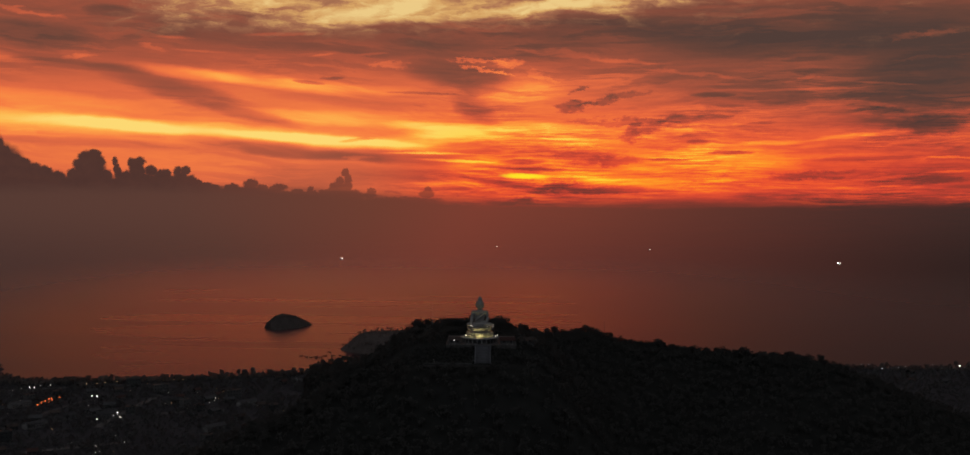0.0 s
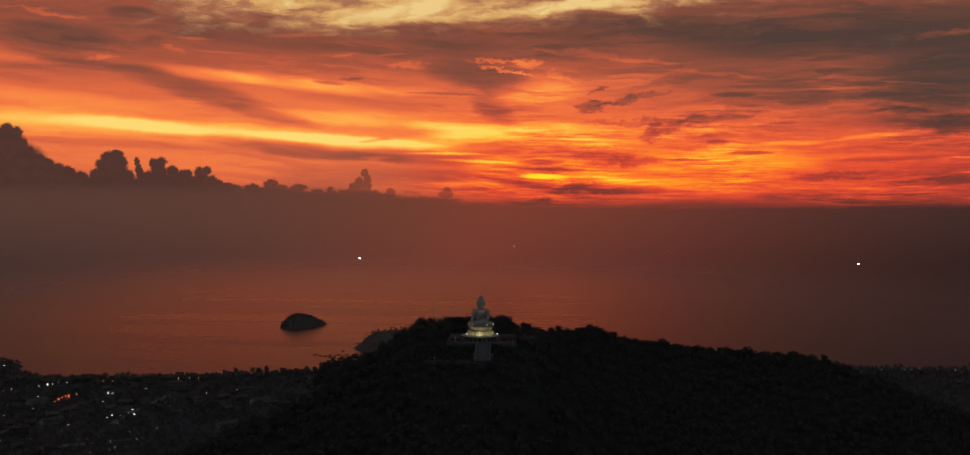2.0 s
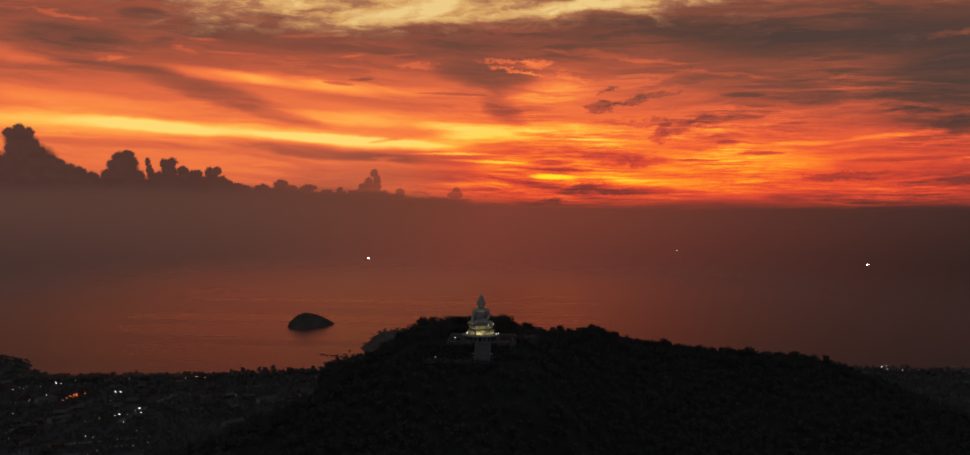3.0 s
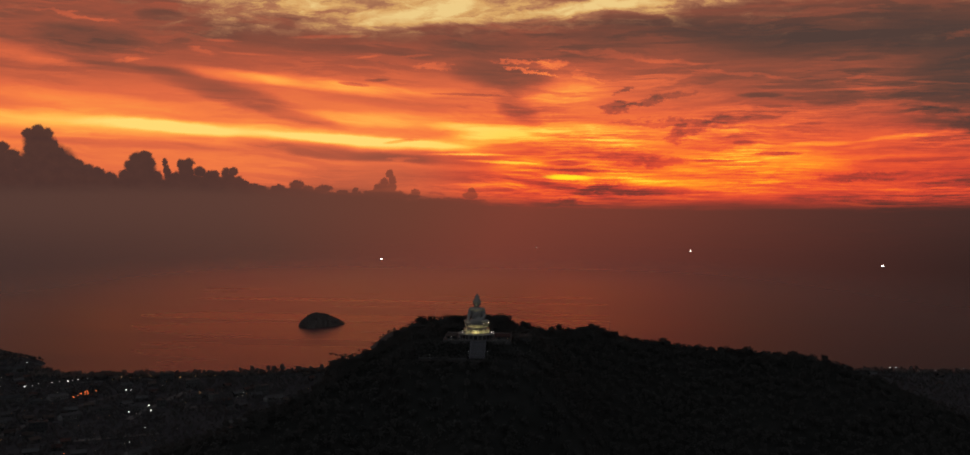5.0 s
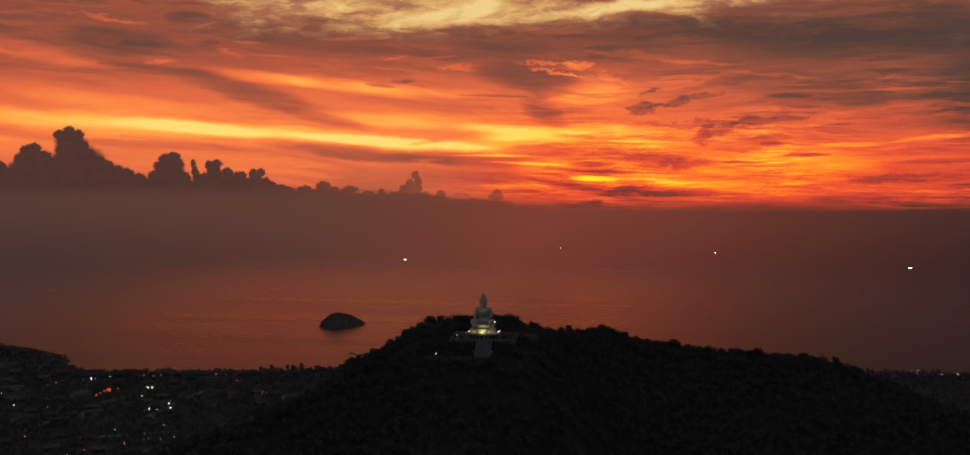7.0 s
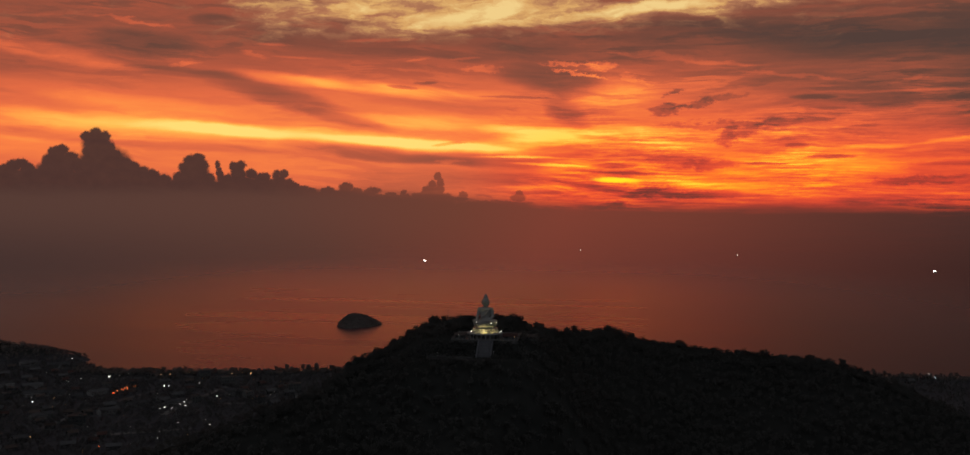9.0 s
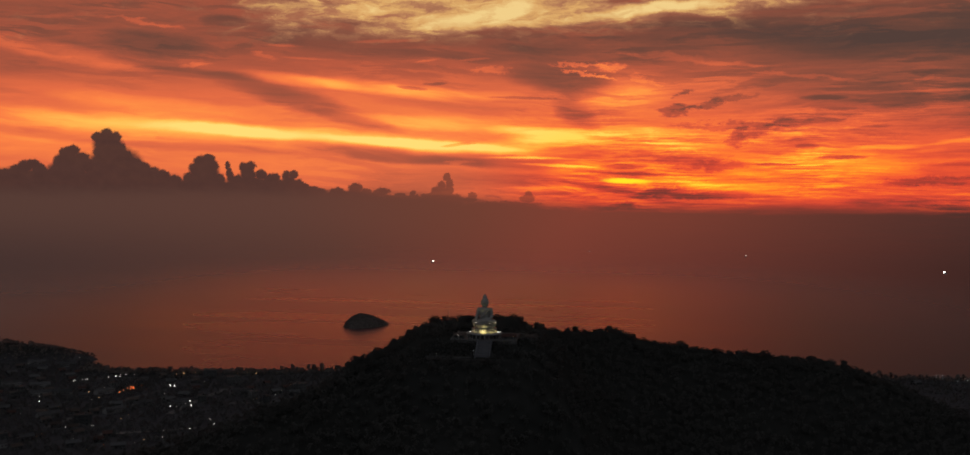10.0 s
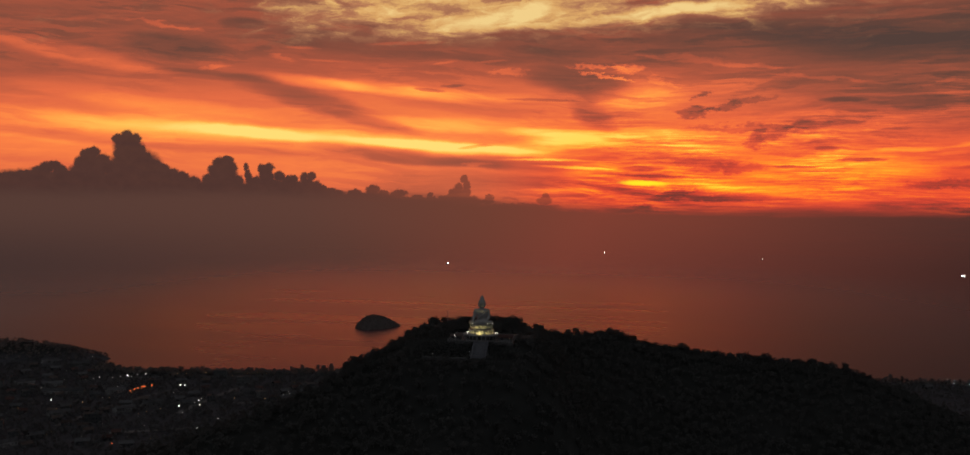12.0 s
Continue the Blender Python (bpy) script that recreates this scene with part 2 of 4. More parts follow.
# towering cumulus far out over the sea, grey in the haze
haze = g.colours(g.ramp(SX, -400, 1700), [
    (0.0, lin(84, 59, 52)), (0.25, lin(93, 61, 52)), (0.46, lin(110, 62, 49)), (0.58, lin(124, 62, 49)), (0.70, lin(116, 59, 47)), (1.0, lin(60, 43, 40))])
puff = g.vmath("SUBTRACT", g.noise(g.vmath("MULTIPLY", chart, (1 / 16, 1 / 16, 0)), 1, 5, 0.68, 0, True), (0.5, 0.5, 0.5))
knobs = g.vmath("SUBTRACT", g.noise(g.vmath("MULTIPLY", chart, (1 / 7, 1 / 7, 0)), 1, 3, 0.6, 0, True), (0.5, 0.5, 0.5))
puffed = g.vmath("ADD", g.vmath("ADD", chart, g.vmath("MULTIPLY", puff, (11, 11, 0))), g.vmath("MULTIPLY", knobs, (7, 7, 0)))
# each lobe: x, y, half width, half height
GREAT_TOWER = [(-44, 213, 11, 9), (-30, 208, 12, 10), (-14, 214, 11, 10), (-26, 226, 26, 15), (-8, 234, 15, 13), (4, 246, 15, 12), (-38, 238, 14, 13), (20, 258, 15, 11), (36, 266, 14, 11), (-14, 262, 46, 32), (52, 274, 15, 11), (70, 280, 15, 11), (90, 288, 16, 10)]
FAR_TOWERS = [(-102, 240, 13, 10), (-90, 237, 12, 10), (-72, 249, 13, 11), (-112, 254, 13, 12), (-94, 262, 26, 22), (-60, 262, 14, 12), (-176, 262, 14, 10), (-162, 258, 12, 8), (-190, 270, 16, 10), (-150, 268, 14, 10), (-130, 276, 18, 10), (-215, 276, 22, 10), (-260, 280, 34, 10)]
ROUND_TOWER = [(138, 254, 12, 10), (152, 251, 11, 9), (160, 263, 10, 11), (131, 266, 12, 11), (147, 274, 23, 20), (120, 282, 12, 10), (172, 284, 9, 9), (190, 276, 5, 6), (186, 262, 4, 7), (188, 272, 5, 8), (194, 284, 9, 7)]
LOW_TOWERS = [(214, 263, 8, 8), (226, 262, 9, 8), (222, 276, 13, 12), (203, 284, 9, 9), (244, 276, 10, 8), (258, 284, 10, 8), (268, 280, 8, 7), (287, 277, 7, 7), (300, 276, 7, 7), (292, 288, 12, 9), (310, 292, 8, 8), (318, 296, 8, 6), (332, 300, 10, 5), (374, 302, 11, 6), (406, 298, 11, 8), (424, 304, 10, 7), (450, 304, 14, 6), (480, 309, 10, 4), (502, 307, 5, 5)]
COLUMN = [(558, 280, 6, 6), (562, 290, 6, 9), (549, 293, 6, 7), (560, 302, 9, 9), (545, 303, 12, 8), (532, 310, 16, 6), (600, 311, 7, 5), (596, 316, 12, 4), (692, 308, 6, 5), (690, 314, 12, 5), (848, 326, 14, 4)]
FOOT = [(-30, 294, 130, 26), (142, 296, 50, 16), (232, 298, 60, 16), (222, 288, 26, 9), (292, 292, 22, 9), (262, 292, 30, 9), (320, 304, 40, 8), (400, 309, 50, 7), (480, 316, 60, 7), (556, 316, 30, 9), (650, 324, 60, 5), (-205, 292, 130, 25), (90, 300, 60, 12), (-100, 272, 36, 18), (14, 274, 44, 18), (62, 290, 40, 10), (147, 286, 30, 16), (-180, 280, 60, 12)]
bank = None
LOBES = [(*lobe, False) for lobe in GREAT_TOWER + FAR_TOWERS + ROUND_TOWER + LOW_TOWERS + COLUMN] + [(*lobe, True) for lobe in FOOT]
for x, y, a, b, dome in LOBES:
    one = patch(puffed, x, y, a * 0.94, b * 0.92, 0, 0.45, dome)
    bank = one if bank is None else g.math("MAXIMUM", bank, one)
body = g.mix(g.math("ADD", g.ramp(SX, 150, 700, 0.74, 0.40), g.math("MULTIPLY", g.math("SUBTRACT", g.noise(g.vmath("MULTIPLY", puffed, (1 / 22, 1 / 16, 0)), 1, 4, 0.6), 0.5), 0.55), 0, True), haze, lin(60, 45, 43))
sky = g.mix(g.math("MULTIPLY", bank, g.ramp(SX, 250, 720, 0.97, 0.60)), sky, body)
# the bank of haze that lies on the horizon
edge = g.math("MULTIPLY_ADD", g.ramp(SX, 250, 480), 4.0, g.math("MULTIPLY_ADD", g.ramp(SX, 430, 880), 18.0, 304.0))
lift = g.math("ADD", g.math("SUBTRACT", SY, edge), g.math("MULTIPLY", g.math("SUBTRACT", n2, 0.5), 14.0))
sky = g.mix(g.ramp(lift, -14, 15, 0, 0.985), sky, haze)
# painted haze tone for the far sea, showing through where the water fades
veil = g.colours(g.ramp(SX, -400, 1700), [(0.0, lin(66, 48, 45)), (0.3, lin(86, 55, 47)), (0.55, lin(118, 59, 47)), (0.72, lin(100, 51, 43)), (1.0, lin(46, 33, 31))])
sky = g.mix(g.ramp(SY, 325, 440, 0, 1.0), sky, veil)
above = g.colours(dz, [(0.0, (0.17, 0.07, 0.055, 1)), (0.30, (0.15, 0.065, 0.055, 1)), (0.45, (0.115, 0.060, 0.047, 1)), (0.75, (0.050, 0.041, 0.039, 1))])
sky = g.mix(g.ramp(dz, 0.235, 0.34), sky, above)
# the dusk behind: dim violet grey overhead and to the east
dusk = g.colours(g.math("MULTIPLY_ADD", dz, 0.5, 0.5), [(0.0, (0.03, 0.03, 0.033, 1)), (0.5, (0.192, 0.194, 0.204, 1)), (1.0, (0.136, 0.137, 0.145, 1))])
sky = g.mix(g.ramp(dy, 0.05, 0.62), dusk, sky)
air = g.node("ShaderNodeBackground")
g.put(air.inputs[0], sky)
air.inputs[1].default_value = 1.0
g.put(g.node("ShaderNodeOutputWorld").inputs[0], air.outputs[0])
world.cycles.sampling_method, world.cycles.sample_map_resolution = "MANUAL", 1024


# ---- materials ----
def material(name, make):
    m = bpy.data.materials.new(name)
    m.use_nodes = True
    k = Graph(m.node_tree)
    shader = k.node("ShaderNodeBsdfPrincipled")
    make(k, shader)
    k.put(k.node("ShaderNodeOutputMaterial").inputs[0], shader.outputs[0])
    return m


def surface(name, dark, light, scale, rough=0.8, bump=0.2, metal=0.0, island=False):
    """A worn surface: two colours mixed at two scales, a little relief."""
    def make(k, s):
        where = k.node("ShaderNodeNewGeometry").outputs["Position"]
        a, b = k.noise(where, scale, 6), k.noise(where, scale * 0.13, 3)
        fac = k.math("MULTIPLY_ADD", a, 0.6, k.math("MULTIPLY", b, 0.4))
        if island:
            rnd = k.node("ShaderNodeNewGeometry").outputs["Random Per Island"]
            fac = k.math("MULTIPLY_ADD", rnd, 0.3, k.math("MULTIPLY", fac, 0.7))
        else:
            rnd = k.node("ShaderNodeObjectInfo").outputs["Random"]
            fac = k.math("MULTIPLY_ADD", k.math("SUBTRACT", rnd, 0.5), 0.3, fac)
        k.put(s.inputs["Base Color"], k.mix(k.ramp(fac, 0.3, 0.7), (*dark, 1), (*light, 1)))
        s.inputs["Roughness"].default_value, s.inputs["Metallic"].default_value = rough, metal
        s.inputs["Specular IOR Level"].default_value = 0.12 if rough >= 0.7 else 0.4
        bu = k.node("ShaderNodeBump")
        bu.inputs["Strength"].default_value = bump
        k.put(bu.inputs["Height"], a)
        k.put(s.inputs["Normal"], bu.outputs[0])
    return material(name, make)


def glow(name, colour, strength):
    def make(k, s):
        s.inputs["Base Color"].default_value = (*colour, 1)
        s.inputs["Emission Color"].default_value = (*colour, 1)
        s.inputs["Emission Strength"].default_value = strength
    return material(name, make)


def make_sea():
    """Calm water: dark body, reflection by Fresnel, roughened by ripples; haze toned into its colours."""
    m = bpy.data.materials.new("sea_water")
    m.use_nodes = True
    k = Graph(m.node_tree)
    where = k.node("ShaderNodeNewGeometry").outputs["Position"]
    wind = k.noise(k.vmath("MULTIPLY", where, (1 / 700, 1 / 70, 1)), 1, 5, 0.6)
    parts = k.node("ShaderNodeSeparateXYZ")
    k.put(parts.inputs[0], where)
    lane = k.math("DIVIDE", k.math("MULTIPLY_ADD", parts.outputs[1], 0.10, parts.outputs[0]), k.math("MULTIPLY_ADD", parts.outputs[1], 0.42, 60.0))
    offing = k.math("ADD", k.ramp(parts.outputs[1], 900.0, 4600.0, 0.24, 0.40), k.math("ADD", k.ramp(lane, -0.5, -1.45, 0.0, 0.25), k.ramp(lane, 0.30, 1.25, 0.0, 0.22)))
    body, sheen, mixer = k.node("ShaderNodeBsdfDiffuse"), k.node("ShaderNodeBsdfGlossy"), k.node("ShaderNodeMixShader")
    # greyer body colour on the left, painted in for the haze over the bay
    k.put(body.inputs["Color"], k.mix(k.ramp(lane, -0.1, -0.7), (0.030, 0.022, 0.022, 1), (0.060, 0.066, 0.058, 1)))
    # reflection greyed to both sides and darkened to the right by painted tint
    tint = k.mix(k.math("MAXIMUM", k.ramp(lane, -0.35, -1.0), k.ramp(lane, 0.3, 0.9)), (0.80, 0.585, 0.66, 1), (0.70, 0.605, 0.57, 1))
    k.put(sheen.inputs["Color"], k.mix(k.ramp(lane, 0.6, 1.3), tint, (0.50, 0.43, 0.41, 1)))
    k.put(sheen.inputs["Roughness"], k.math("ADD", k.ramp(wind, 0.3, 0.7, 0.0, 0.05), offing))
    bu, fres = k.node("ShaderNodeBump"), k.node("ShaderNodeFresnel")
    bu.inputs["Strength"].default_value, bu.inputs["Distance"].default_value = 0.12, 0.8
    fres.inputs["IOR"].default_value = 1.333
    waves = k.noise(k.vmath("MULTIPLY", where, (1 / 260, 1 / 36, 1)), 1, 4, 0.6)
    k.put(bu.inputs["Height"], waves)
    k.put(sheen.inputs["Normal"], bu.outputs[0])
    k.put(mixer.inputs[0], fres.outputs[0])
    k.put(mixer.inputs[1], body.outputs[0])
    k.put(mixer.inputs[2], sheen.outputs[0])
    # haze put into the shader: with distance the water turns transparent, showing the veil
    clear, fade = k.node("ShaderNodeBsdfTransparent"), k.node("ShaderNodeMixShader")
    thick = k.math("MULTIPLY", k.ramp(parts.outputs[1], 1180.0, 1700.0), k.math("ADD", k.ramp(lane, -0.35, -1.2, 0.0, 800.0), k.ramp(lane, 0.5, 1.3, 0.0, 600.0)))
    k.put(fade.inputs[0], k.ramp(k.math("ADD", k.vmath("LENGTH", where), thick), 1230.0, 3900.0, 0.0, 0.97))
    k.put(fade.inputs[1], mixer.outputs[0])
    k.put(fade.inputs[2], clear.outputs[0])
    k.put(k.node("ShaderNodeOutputMaterial").inputs[0], fade.outputs[0])
    return m


def make_leaf(name, dark, light):
    """Leaves: matt, and letting part of the light through."""
    m = bpy.data.materials.new(name)
    m.use_nodes = True
    k = Graph(m.node_tree)
    geo = k.node("ShaderNodeNewGeometry")
    fac = k.math("MULTIPLY_ADD", geo.outputs["Random Per Island"], 0.25, k.math("MULTIPLY", k.noise(geo.outputs["Position"], 0.05, 4), 0.75))
    colour = k.mix(k.ramp(fac, 0.3, 0.7), (*dark, 1), (*light, 1))
    front, behind, both = k.node("ShaderNodeBsdfDiffuse"), k.node("ShaderNodeBsdfTranslucent"), k.node("ShaderNodeMixShader")
    crown = k.vmath("NORMALIZE", k.vmath("ADD", k.vmath("MULTIPLY", geo.outputs["Normal"], (0.35, 0.35, 0.35)), (0.0, -0.15, 0.8)))
    for leaf in (front, behind):
        k.put(leaf.inputs["Color"], colour)
        k.put(leaf.inputs["Normal"], crown)
    both.inputs[0].default_value = 0.42
    k.put(both.inputs[1], front.outputs[0])
    k.put(both.inputs[2], behind.outputs[0])
    k.put(k.node("ShaderNodeOutputMaterial").inputs[0], both.outputs[0])
    return m


M_SEA = make_sea()


def make_ground():
    """Forest floor on the hills; dry grassy earth and lanes on the low plain; haze painted in."""
    def make(k, s):
        where = k.node("ShaderNodeNewGeometry").outputs["Position"]
        parts = k.node("ShaderNodeSeparateXYZ")
        k.put(parts.inputs[0], where)
        a, b = k.noise(where, 0.2, 6), k.noise(where, 0.026, 3)
        fac = k.ramp(k.math("MULTIPLY_ADD", a, 0.6, k.math("MULTIPLY", b, 0.4)), 0.3, 0.7)
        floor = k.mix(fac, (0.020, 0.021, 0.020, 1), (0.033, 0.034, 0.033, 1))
        # the plain's earth is paled and blued for the haze over the town
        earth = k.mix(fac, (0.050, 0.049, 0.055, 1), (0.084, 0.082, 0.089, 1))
        # ground of the far point, paled again with distance haze in its colour
        hazed_point = k.mix(fac, (0.075, 0.064, 0.060, 1), (0.125, 0.106, 0.100, 1))
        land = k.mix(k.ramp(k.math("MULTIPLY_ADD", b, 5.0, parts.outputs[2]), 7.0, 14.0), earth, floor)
        k.put(s.inputs["Base Color"], k.mix(k.ramp(parts.outputs[1], 985.0, 1010.0), land, hazed_point))
        s.inputs["Roughness"].default_value = 1.0
        s.inputs["Specular IOR Level"].default_value = 0.0
        bu = k.node("ShaderNodeBump")
        bu.inputs["Strength"].default_value = 0.4
        k.put(bu.inputs["Height"], a)
        k.put(s.inputs["Normal"], bu.outputs[0])
    return material("ground_soil", make)


M_SOIL = make_ground()
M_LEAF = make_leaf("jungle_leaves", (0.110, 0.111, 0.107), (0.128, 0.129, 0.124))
# leaves of the plain, paled to carry the haze over the town
M_HAZED_GARDEN = make_leaf("palm_and_garden_leaves", (0.130, 0.132, 0.134), (0.170, 0.172, 0.174))
# coast leaves paler still: distance haze painted into their colour
M_HAZED_COAST = make_leaf("dry_coastal_scrub", (0.24, 0.21, 0.20), (0.32, 0.285, 0.27))
M_BARK = surface("bark", (0.07, 0.05, 0.035), (0.14, 0.105, 0.075), 3.0, 0.9, 0.5)
M_MARBLE = surface("white_marble", (0.165, 0.167, 0.163), (0.255, 0.253, 0.245), 1.6, 0.45, 0.08)
M_CONCRETE = surface("concrete", (0.13, 0.13, 0.13), (0.26, 0.26, 0.26), 1.2, 0.85, 0.25)
M_DARK_STONE = surface("dark_stone", (0.06, 0.06, 0.06), (0.13, 0.125, 0.125), 1.2, 0.8, 0.25)
M_STAIR = surface("stair_stone", (0.085, 0.087, 0.098), (0.13, 0.134, 0.148), 1.4, 0.8, 0.2)
M_PLASTER = surface("plaster", (0.04, 0.042, 0.044), (0.11, 0.11, 0.11), 0.7, 0.9, 0.2)
M_ROOF = surface("roof_tiles", (0.034, 0.026, 0.024), (0.085, 0.068, 0.062), 0.9, 0.8, 0.4)
M_METAL_ROOF = surface("sheet_roof", (0.032, 0.033, 0.036), (0.085, 0.087, 0.092), 0.8, 0.75, 0.2)
M_GLASS = surface("window_glass", (0.02, 0.022, 0.026), (0.04, 0.042, 0.05), 2.0, 0.15, 0.0)
M_STEEL = surface("galvanised_steel", (0.30, 0.31, 0.32), (0.42, 0.42, 0.43), 4.0, 0.45, 0.1, 0.8)
M_HULL = surface("ship_paint", (0.16, 0.17, 0.19), (0.34, 0.34, 0.35), 0.5, 0.6, 0.1)
M_FLAT_ROOF = surface("flat_roof", (0.03, 0.03, 0.032), (0.08, 0.08, 0.08), 0.7, 0.9, 0.2)
M_RED_ROOF = surface("red_tiles", (0.045, 0.026, 0.024), (0.08, 0.046, 0.042), 1.0, 0.9, 0.3)
M_ROCK = surface("shore_rock", (0.085, 0.074, 0.070), (0.15, 0.132, 0.126), 0.35, 0.9, 0.6)
M_ROAD = surface("asphalt", (0.040, 0.040, 0.042), (0.065, 0.064, 0.064), 0.8, 0.9, 0.2)
M_LANE = surface("worn_concrete", (0.085, 0.085, 0.09), (0.16, 0.157, 0.157), 0.5, 0.9, 0.2)
M_WHITE_LAMP = glow("white_lamp", (1.0, 0.93, 0.82), 5.0)
M_SHIP_LAMP = glow("ship_lamp", (1.0, 0.96, 0.88), 9.0)
M_COOL_LAMP = glow("cool_lamp", (0.86, 0.94, 1.0), 5.0)
M_WARM_LAMP = glow("warm_lamp", (1.0, 0.50, 0.20), 3.5)
M_RED_LAMP = glow("orange_red_lamp", (1.0, 0.16, 0.04), 4.0)


# ---- mesh helpers ----
def mesh_object(name, bm, mat, smooth=False):
    me = bpy.data.meshes.new(name)
    bm.to_mesh(me)
    bm.free()
    me.materials.append(mat)
    if smooth:
        me.shade_smooth()
    return new(name, me)


def part(name, bm, mat, parent, label="", smooth=False):
    ob = mesh_object(name, bm, mat, smooth)
    ob.parent = parent
    if label:
        tagged(ob, label)
    return ob


def twin(ob, parent, m):
    """Another piece on the same mesh."""
    o = new(ob.name.split(".")[0], ob.data)
    o.parent, o.matrix_basis = parent, m
    return o


def box(bm, cx, cy, cz, sx, sy, sz, turn=0.0, bevel=0.0):
    """A block with its middle at cx, cy and its foot at cz."""
    vs = bmesh.ops.create_cube(bm, size=1)["verts"]
    for v in vs:
        v.co = Vector((v.co.x * sx, v.co.y * sy, (v.co.z + 0.5) * sz))
    if bevel:
        es = list({e for v in vs for e in v.link_edges})
        vs = list({v for f in bmesh.ops.bevel(bm, geom=es, offset=bevel, segments=1, affect="EDGES")["faces"] for v in f.verts} | {v for v in vs if v.is_valid})
    bmesh.ops.transform(bm, matrix=pose(cx, cy, cz, 0, 0, turn), verts=vs)
    return vs


def lathe(bm, profile, n=32, sx=1.0, sy=1.0, at=(0, 0, 0)):
    """A turned form from (radius, height) pairs."""
    rings = []
    for r, z in profile:
        rings.append([bm.verts.new((at[0] + sx * r * math.cos(2 * math.pi * i / n), at[1] + sy * r * math.sin(2 * math.pi * i / n), at[2] + z)) for i in range(n)])
    for a, b in zip(rings, rings[1:]):
        for i in range(n):
            bm.faces.new((a[i], a[(i + 1) % n], b[(i + 1) % n], b[i]))
    bm.faces.new(rings[0][::-1])
    bm.faces.new(rings[-1])


def tube(bm, points, radii, n=10):
    """A tapering limb along points."""
    rings = []
    for i, (p, r) in enumerate(zip(points, radii)):
        p = Vector(p)
        d = (Vector(points[min(i + 1, len(points) - 1)]) - Vector(points[max(i - 1, 0)])).normalized()
        q = d.to_track_quat("Z", "Y")
        rings.append([bm.verts.new(p + q @ Vector((r * math.cos(2 * math.pi * k / n), r * math.sin(2 * math.pi * k / n), 0))) for k in range(n)])
    for a, b in zip(rings, rings[1:]):
        for k in range(n):
            bm.faces.new((a[k], a[(k + 1) % n], b[(k + 1) % n], b[k]))
    bm.faces.new(rings[0][::-1])
    bm.faces.new(rings[-1])


def ball(bm, at, sx, sy, sz, turn=0.0, seg=20):
    vs = bmesh.ops.create_uvsphere(bm, u_segments=seg, v_segments=seg // 2, radius=1)["verts"]
    bmesh.ops.transform(bm, matrix=pose(*at, 0, 0, turn) @ Matrix.Diagonal((sx, sy, sz, 1)), verts=vs)


# ---- the lie of the land ----
RIDGE_X = np.array([-2000, -700, -330, -210, -130, -98, -80, -71, -62, -53, -45, -42, -37, -33, -30, -25, -20, -12, 0, 5.5, 8, 11, 16, 22, 26, 30, 36, 41, 47, 52, 57, 62, 66, 71, 75, 105, 130, 155, 172, 186, 205, 232, 300, 450, 700, 2000.0])
RIDGE_Y = np.interp(RIDGE_X, [-2000, -700, -330, -210, -130, -98, -80, -71, -62, -53, -45, -37, -30, -20, 0, 15, 30, 52, 75, 105, 130, 155, 205, 300, 450, 2000.0],
                    [300, 300, 310, 310, 305, 300, 310, 320, 330, 345, 362, 380, 392, 398, 400, 410, 440, 470, 472, 470, 460, 455, 440, 420, 400, 400.0])
RIDGE_Z = np.array([3, 3, 6, 32, 66, 77.5, 84.5, 86.5, 90, 96.0, 97.6, 97.7, 99.9, 104.4, 108.6, 109.2, 109.8, 109.9, 110.4, 110.3, 109.2, 107.4, 105.4, 102.8, 101, 99.7, 98.9, 98.6, 98.4, 98, 96.4, 94.8, 93.5, 92, 91.9, 88.9, 88, 87.5, 85, 80, 73, 64, 44, 16, 4, 3.0])
COAST_X = np.array([-6000, -1500, -700, -560, -470, -440, -410, -300, -190, -120, 0, 380, 700, 1500, 6000.0])
COAST_Y = np.array([1400, 1150, 985, 950, 880, 848, 836, 862, 898, 925, 950, 962, 975, 1100, 1500.0])


def smooth_step(a, b, v):
    k = np.clip((v - a) / (b - a), 0, 1)
    return k * k * (3 - 2 * k)


def wobble(x, y, scale, seed=0.0):
    x, y = x / scale + seed, y / scale - seed
    return (np.sin(x + 1.7 * np.sin(0.83 * y)) * np.cos(1.13 * y + 1.3 * np.sin(0.71 * x)) + 0.5 * np.sin(2.3 * x + 1.1 * y + seed) * np.cos(2.7 * y - 0.6 * x)) / 1.5


def coast(x):
    return np.interp(x, COAST_X, COAST_Y) + 4 * wobble(x, x * 0.3, 23)


